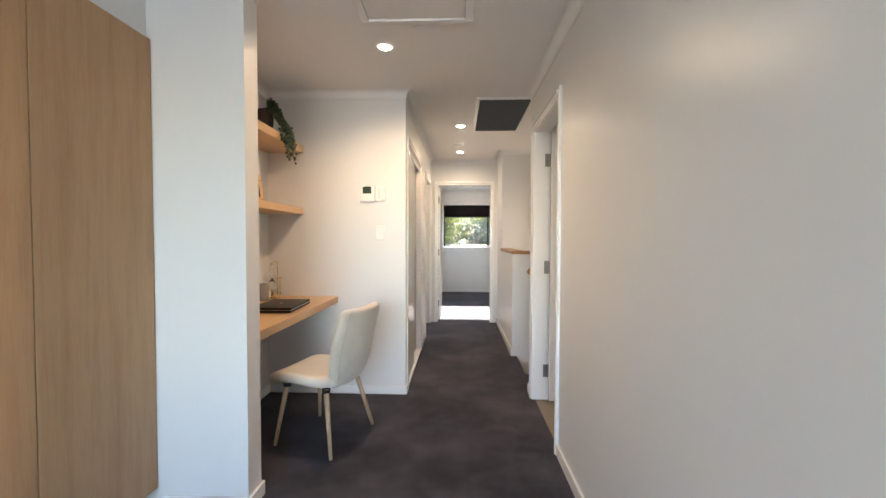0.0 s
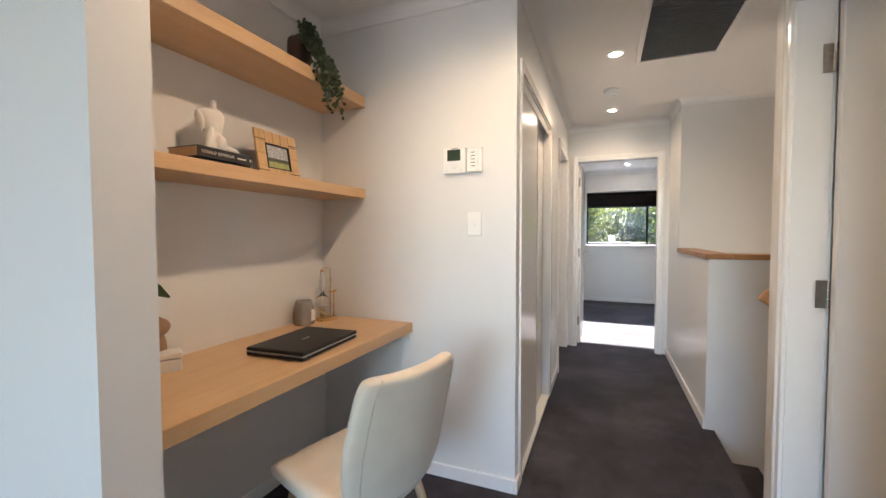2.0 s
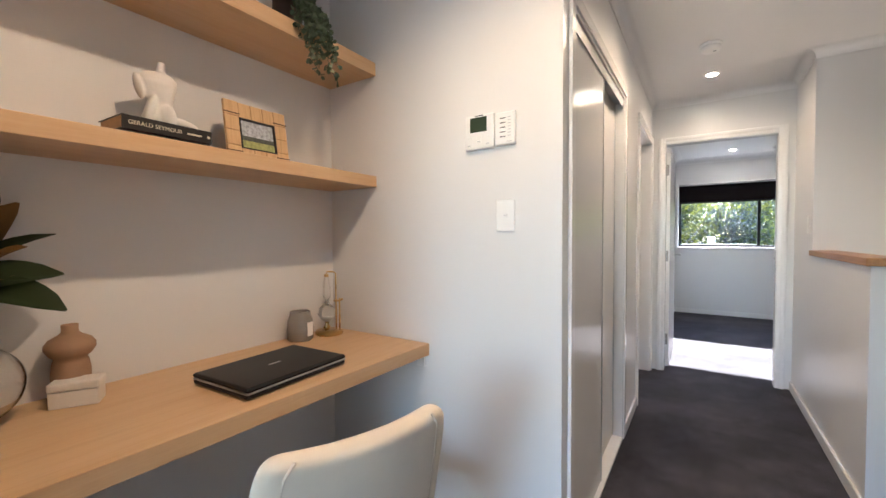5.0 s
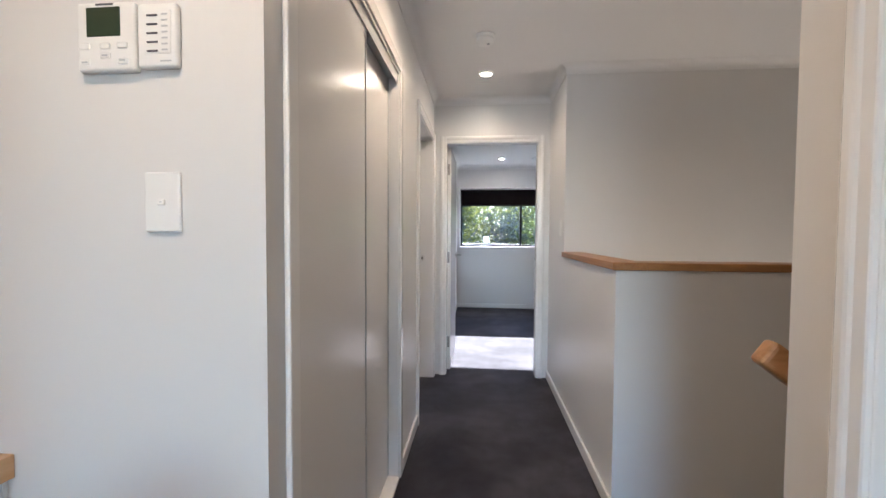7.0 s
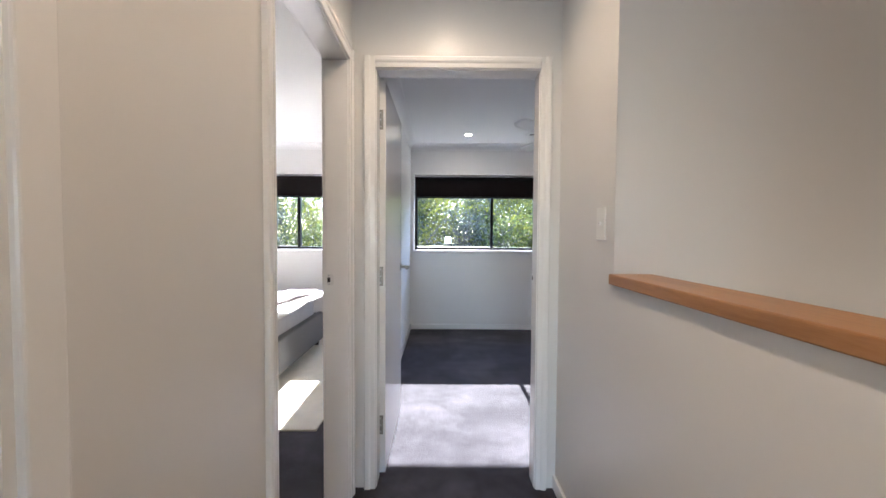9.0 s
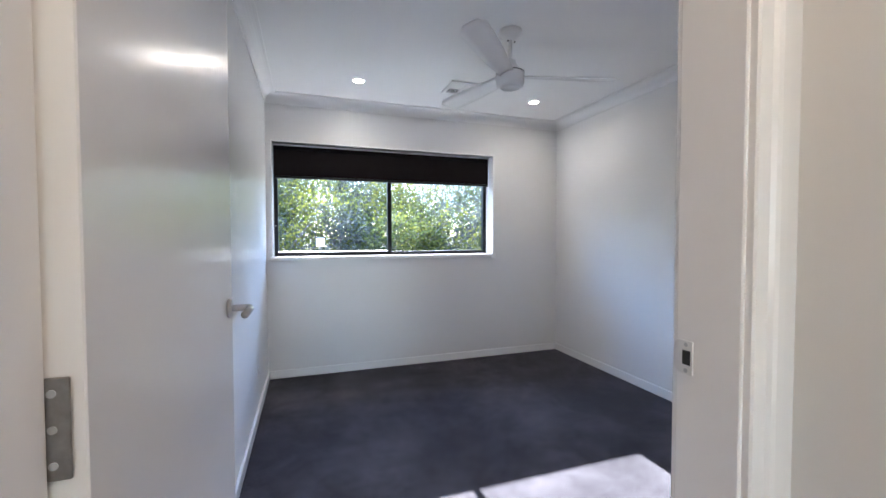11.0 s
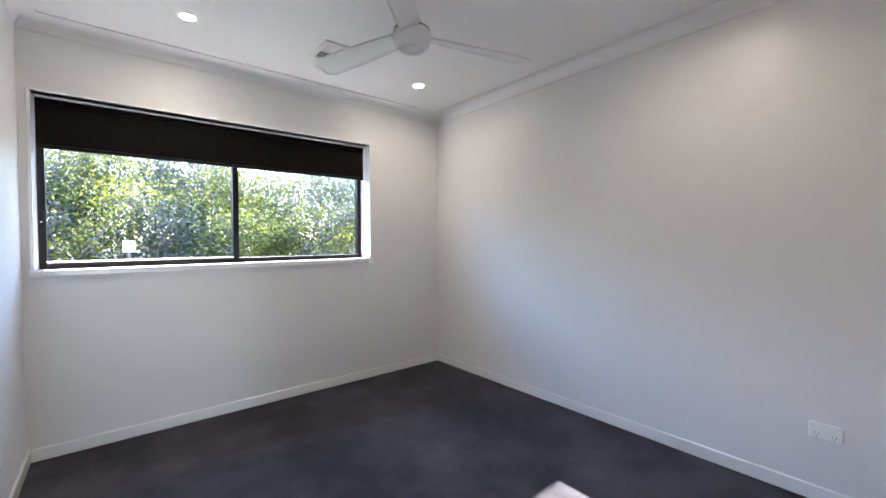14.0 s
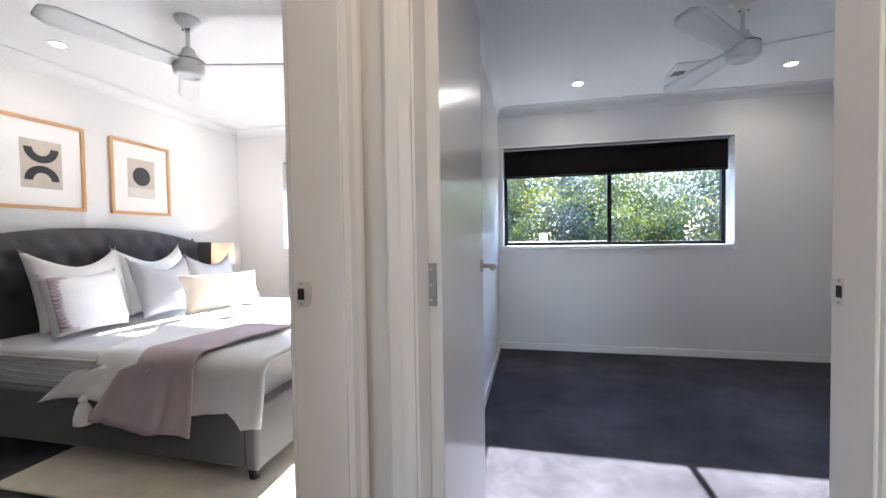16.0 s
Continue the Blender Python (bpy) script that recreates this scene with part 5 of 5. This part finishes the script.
for k in range(14):
    part("pleat", moved(lathe([(0.001, -0.055), (0.013, -0.05), (0.014, 0.0), (0.013, 0.05), (0.001, 0.055)], 10), pose(-0.178, -0.050, -0.165 + k * 0.0245, 0, 90, 0)), M_MAUVE, pl, "pleated mauve fabric", True)
put_cushion(-2.56, 8.44, TOPZ + 0.155, 0.62, 0.34, 0.16, 24, -26, M_BOUCLE, "cream textured lumbar cushion", 5, 0.02)

ns = thing("nightstand", pose(-3.22, 9.26, 0), "white bedside table beside the bed", "nightstand")
part("body", box(-0.20, 0.20, -0.22, 0.22, 0.10, 0.56, 0.006, 2), M_TRIM, ns)
part("top", box(-0.21, 0.21, -0.23, 0.23, 0.561, 0.58, 0.004, 2), M_TRIM, ns)
for x in (-0.17, 0.17):
    for y in (-0.19, 0.19):
        part("leg", lathe([(0.014, 0), (0.018, 0.10)], 12), M_LEG, ns).matrix_local = pose(x, y, 0)
lamp = thing("table_lamp", pose(-3.20, 9.16, 0.58), "lit bedside lamp with a beige drum shade on the nightstand", "lamp")
part("base", lathe([(0.07, 0), (0.075, 0.02), (0.09, 0.10), (0.06, 0.22), (0.018, 0.29), (0.016, 0.35)], 28), M_CERAM, lamp, "", True)
bulb_light = new("bedside_bulb_light", bpy.data.lights.new("bedside_bulb_light", "POINT"))
bulb_light.data.energy = 0.35
bulb_light.data.color = (1.0, 0.80, 0.60)
bulb_light.data.shadow_soft_size = 0.03
bulb_light.location = (-3.20, 9.16, 0.58 + 0.45)
part("shade", lathe([(0.125, 0.34), (0.115, 0.56), (0.112, 0.56), (0.122, 0.34)], 36, False), M_SHADE, lamp, "beige fabric drum shade", True)


def framed(yc, label, shapes):
    f = thing("framed_print", pose(-3.449, yc, 1.722, 0, 0, 90), label, "picture", "prints above the bed")
    w, h = 0.275, 0.318
    for a in ((-w, w, h - 0.024, h), (-w, w, -h, -h + 0.024), (-w, -w + 0.024, -h + 0.024, h - 0.024), (w - 0.024, w, -h + 0.024, h - 0.024)):
        part("frame_bar", box(a[0], a[1], -0.028, -0.001, a[2], a[3], 0.002, 1), M_PICW, f, "pale timber frame bar")
    part("mount", box(-w + 0.02, w - 0.02, -0.010, -0.002, -h + 0.02, h - 0.02), M_MOUNT, f, "white mount")
    part("print", box(-0.125, 0.125, -0.0115, -0.0095, -0.17, 0.17), M_ARTBG, f, "beige abstract print")
    for bm, mat in shapes:
        part("shape", bm, mat, f)


def arc(r0, r1, up):
    bm = bmesh.new()
    n = 24
    rows = []
    for k in range(n + 1):
        a = math.pi * k / n * (1 if up else -1)
        rows.append([bm.verts.new((r * math.cos(a), y, r * math.sin(a))) for r in (r0, r1) for y in (-0.0128, -0.0112)])
    for a, b in zip(rows, rows[1:]):
        for p, q in ((0, 2), (3, 1), (1, 0), (2, 3)):
            bm.faces.new((a[p], b[p], b[q], a[q]))
    bm.faces.new((rows[0][0], rows[0][2], rows[0][3], rows[0][1]))
    bm.faces.new((rows[-1][0], rows[-1][1], rows[-1][3], rows[-1][2]))
    return bm


framed(7.77, "timber-framed abstract print of two charcoal arches", [(moved(arc(0.055, 0.105, False), pose(0.0, 0, 0.115)), M_ARTINK), (moved(arc(0.055, 0.105, True), pose(0.0, 0, -0.115)), M_ARTINK)])
framed(8.515, "timber-framed abstract print of a charcoal disc", [(moved(lathe([(0.082, 0), (0.082, 0.0015)], 40), pose(0, -0.0115, 0.02, 90, 0, 0)), M_ARTINK), (box(-0.125, 0.125, -0.0125, -0.0112, -0.17, -0.085), M_ARTPALE)])

# ---------- garden outside ----------
M_GROUND = plain("dry_grass_ground", (0.20, 0.17, 0.09), 0.95, 0, 0.35, 1.5, 0.5, 30)
M_BARK = plain("grey_bark", (0.10, 0.088, 0.082), 0.9, 0, 0.25, 14, 0.6, 60)
LEAVES = [leaf_mat("leaf_yellow_green", (0.055, 0.068, 0.013), (0.20, 0.20, 0.032), 0.6), leaf_mat("leaf_mid_green", (0.034, 0.046, 0.018), (0.105, 0.12, 0.035), 0.5), leaf_mat("leaf_grey_green", (0.045, 0.052, 0.046), (0.11, 0.118, 0.10), 0.45)]


def ground_z(x, y):
    """The bank behind the house rises to about the upper floor."""
    d = max(0.0, y - 10.5)
    return -2.9 + 3.35 * (1 - math.exp(-d / 4.5)) + 0.012 * d + 0.12 * noise.noise(Vector((x * 0.3, y * 0.3, 0)))


bm = bmesh.new()
xs = [-900, -300, -120, -60] + [-40 + 2 * k for k in range(41)] + [60, 120, 300, 900]
ys = [-600, -200, -60, -20, 0, 10.5] + [11.5 + 1.0 * k for k in range(30)] + [50, 80, 150, 400, 1200]
grid = [[bm.verts.new((x, y, min(ground_z(x, y), 0.9))) for x in xs] for y in ys]
for a, b in zip(grid, grid[1:]):
    for j in range(len(xs) - 1):
        bm.faces.new((a[j], a[j + 1], b[j + 1], b[j]))
structure("ground", bm, M_GROUND, "dry grassy bank rising behind the house", "ground")


def tree(m, seed, height, spread, mat, n_leaf, label, category, low=0.12):
    r = random.Random(seed)
    t = thing(category if category == "shrub" else "tree", m, label, category, "garden trees")
    trunk = bmesh.new()
    tips = []
    for s in range(r.choice((2, 3, 4))):
        a = r.uniform(0, 6.28)
        p = Vector((0.12 * math.cos(a), 0.12 * math.sin(a), -0.15))
        pts = [p]
        lean = Vector((math.cos(a) * 0.28, math.sin(a) * 0.28, 1)).normalized()
        for k in range(7):
            lean = (lean + Vector((r.uniform(-1, 1), r.uniform(-1, 1), r.uniform(-0.2, 0.4))) * 0.20).normalized()
            p = p + lean * height * 0.135
            pts.append(p)
        join(trunk, tube(pts, 0.05 + 0.012 * height / 4, 7, 0.010))
        tips += pts[2:]
        for q in pts[1:]:
            for b in range(3):
                d = Vector((r.uniform(-1, 1), r.uniform(-1, 1), r.uniform(-0.1, 0.9))).normalized()
                mid = q + d * spread * 0.3 + Vector((0, 0, 0.05))
                end = mid + (d + Vector((r.uniform(-0.5, 0.5), r.uniform(-0.5, 0.5), 0.25))).normalized() * spread * 0.34
                join(trunk, tube([q, mid, end], 0.013, 5, 0.004))
                tips += [mid, end, q.lerp(mid, 0.6)]
    part("trunk", trunk, M_BARK, t, "slender grey branching trunks")
    verts, faces = [], []
    tips = [p for p in tips if p.z > low * height]
    for k in range(n_leaf):
        c = r.choice(tips)
        p = c + Vector((r.gauss(0, 1), r.gauss(0, 1), r.gauss(0, 0.8))) * spread * 0.17
        d = Vector((r.uniform(-1, 1), r.uniform(-1, 1), r.uniform(-1, 0.5))).normalized()
        u = d.cross(Vector((r.uniform(-1, 1), r.uniform(-1, 1), r.uniform(-1, 1)))).normalized()
        ln = r.uniform(0.04, 0.085)
        wd = ln * r.uniform(0.22, 0.36)
        i = len(verts)
        verts += [p, p + d * ln * 0.5 + u * wd, p + d * ln, p + d * ln * 0.5 - u * wd]
        faces.append((i, i + 1, i + 2, i + 3))
    me = bpy.data.meshes.new("crown")
    me.from_pydata([tuple(v) for v in verts], [], faces)
    me.materials.append(mat)
    ob = new("crown", me)
    ob.parent = t
    return t


rng = random.Random(21)
for row, (n_row, x0, gap, y, height, spread) in enumerate(((19, -10.5, 1.15, 15.6, 2.55, 1.15), (26, -13.5, 1.12, 18.6, 3.15, 1.35), (22, -21.0, 1.9, 23.5, 4.8, 1.75), (24, -30.0, 2.5, 30.0, 7.2, 2.4))):
    made = []
    for n in range(n_row):
        px, py = x0 + gap * n + rng.uniform(-0.4, 0.4), y + rng.uniform(-0.8, 0.9)
        m = pose(px, py, ground_z(px, py), 0, 0, rng.uniform(0, 360))
        if n < 4:
            made.append(tree(m, 40 + 7 * row + n, height * (0.92 + 0.06 * n), spread, LEAVES[(0, 1, 0, 2, 1, 0, 2, 2)[(3 * row + n) % 8]], 7600 if row < 2 else 13500, "bushy sunlit tree with small green leaves", "tree", 0.3 if row < 2 else 0.1))
        else:
            copy_thing(made[(n * 7 + row) % 4], m)
low_k = []
for n in range(18):
    x, y = -11 + 1.3 * n + rng.uniform(-0.4, 0.4), 14.4 + rng.uniform(-0.5, 0.7)
    m = pose(x, y, ground_z(x, y), 0, 0, rng.uniform(0, 360))
    if n < 3:
        low_k.append(tree(m, 80 + n, 1.5 + 0.2 * n, 0.95, LEAVES[n], 2600, "low leafy garden shrub in front of the trees", "shrub", 0.02))
    else:
        copy_thing(low_k[n % 3], m)

sign = thing("garden_sign", pose(0.20, 14.0, ground_z(0.20, 14.0)), "small white sign on a post among the shrubs", "sign")
zs = 1.13 - ground_z(0.20, 14.0)
part("post", box(-0.02, 0.02, 0.006, 0.046, -0.2, zs + 0.05), M_BARK, sign)
part("board", box(-0.075, 0.075, -0.01, 0.005, zs - 0.08, zs + 0.08, 0.003, 1), M_PLASTIC, sign)
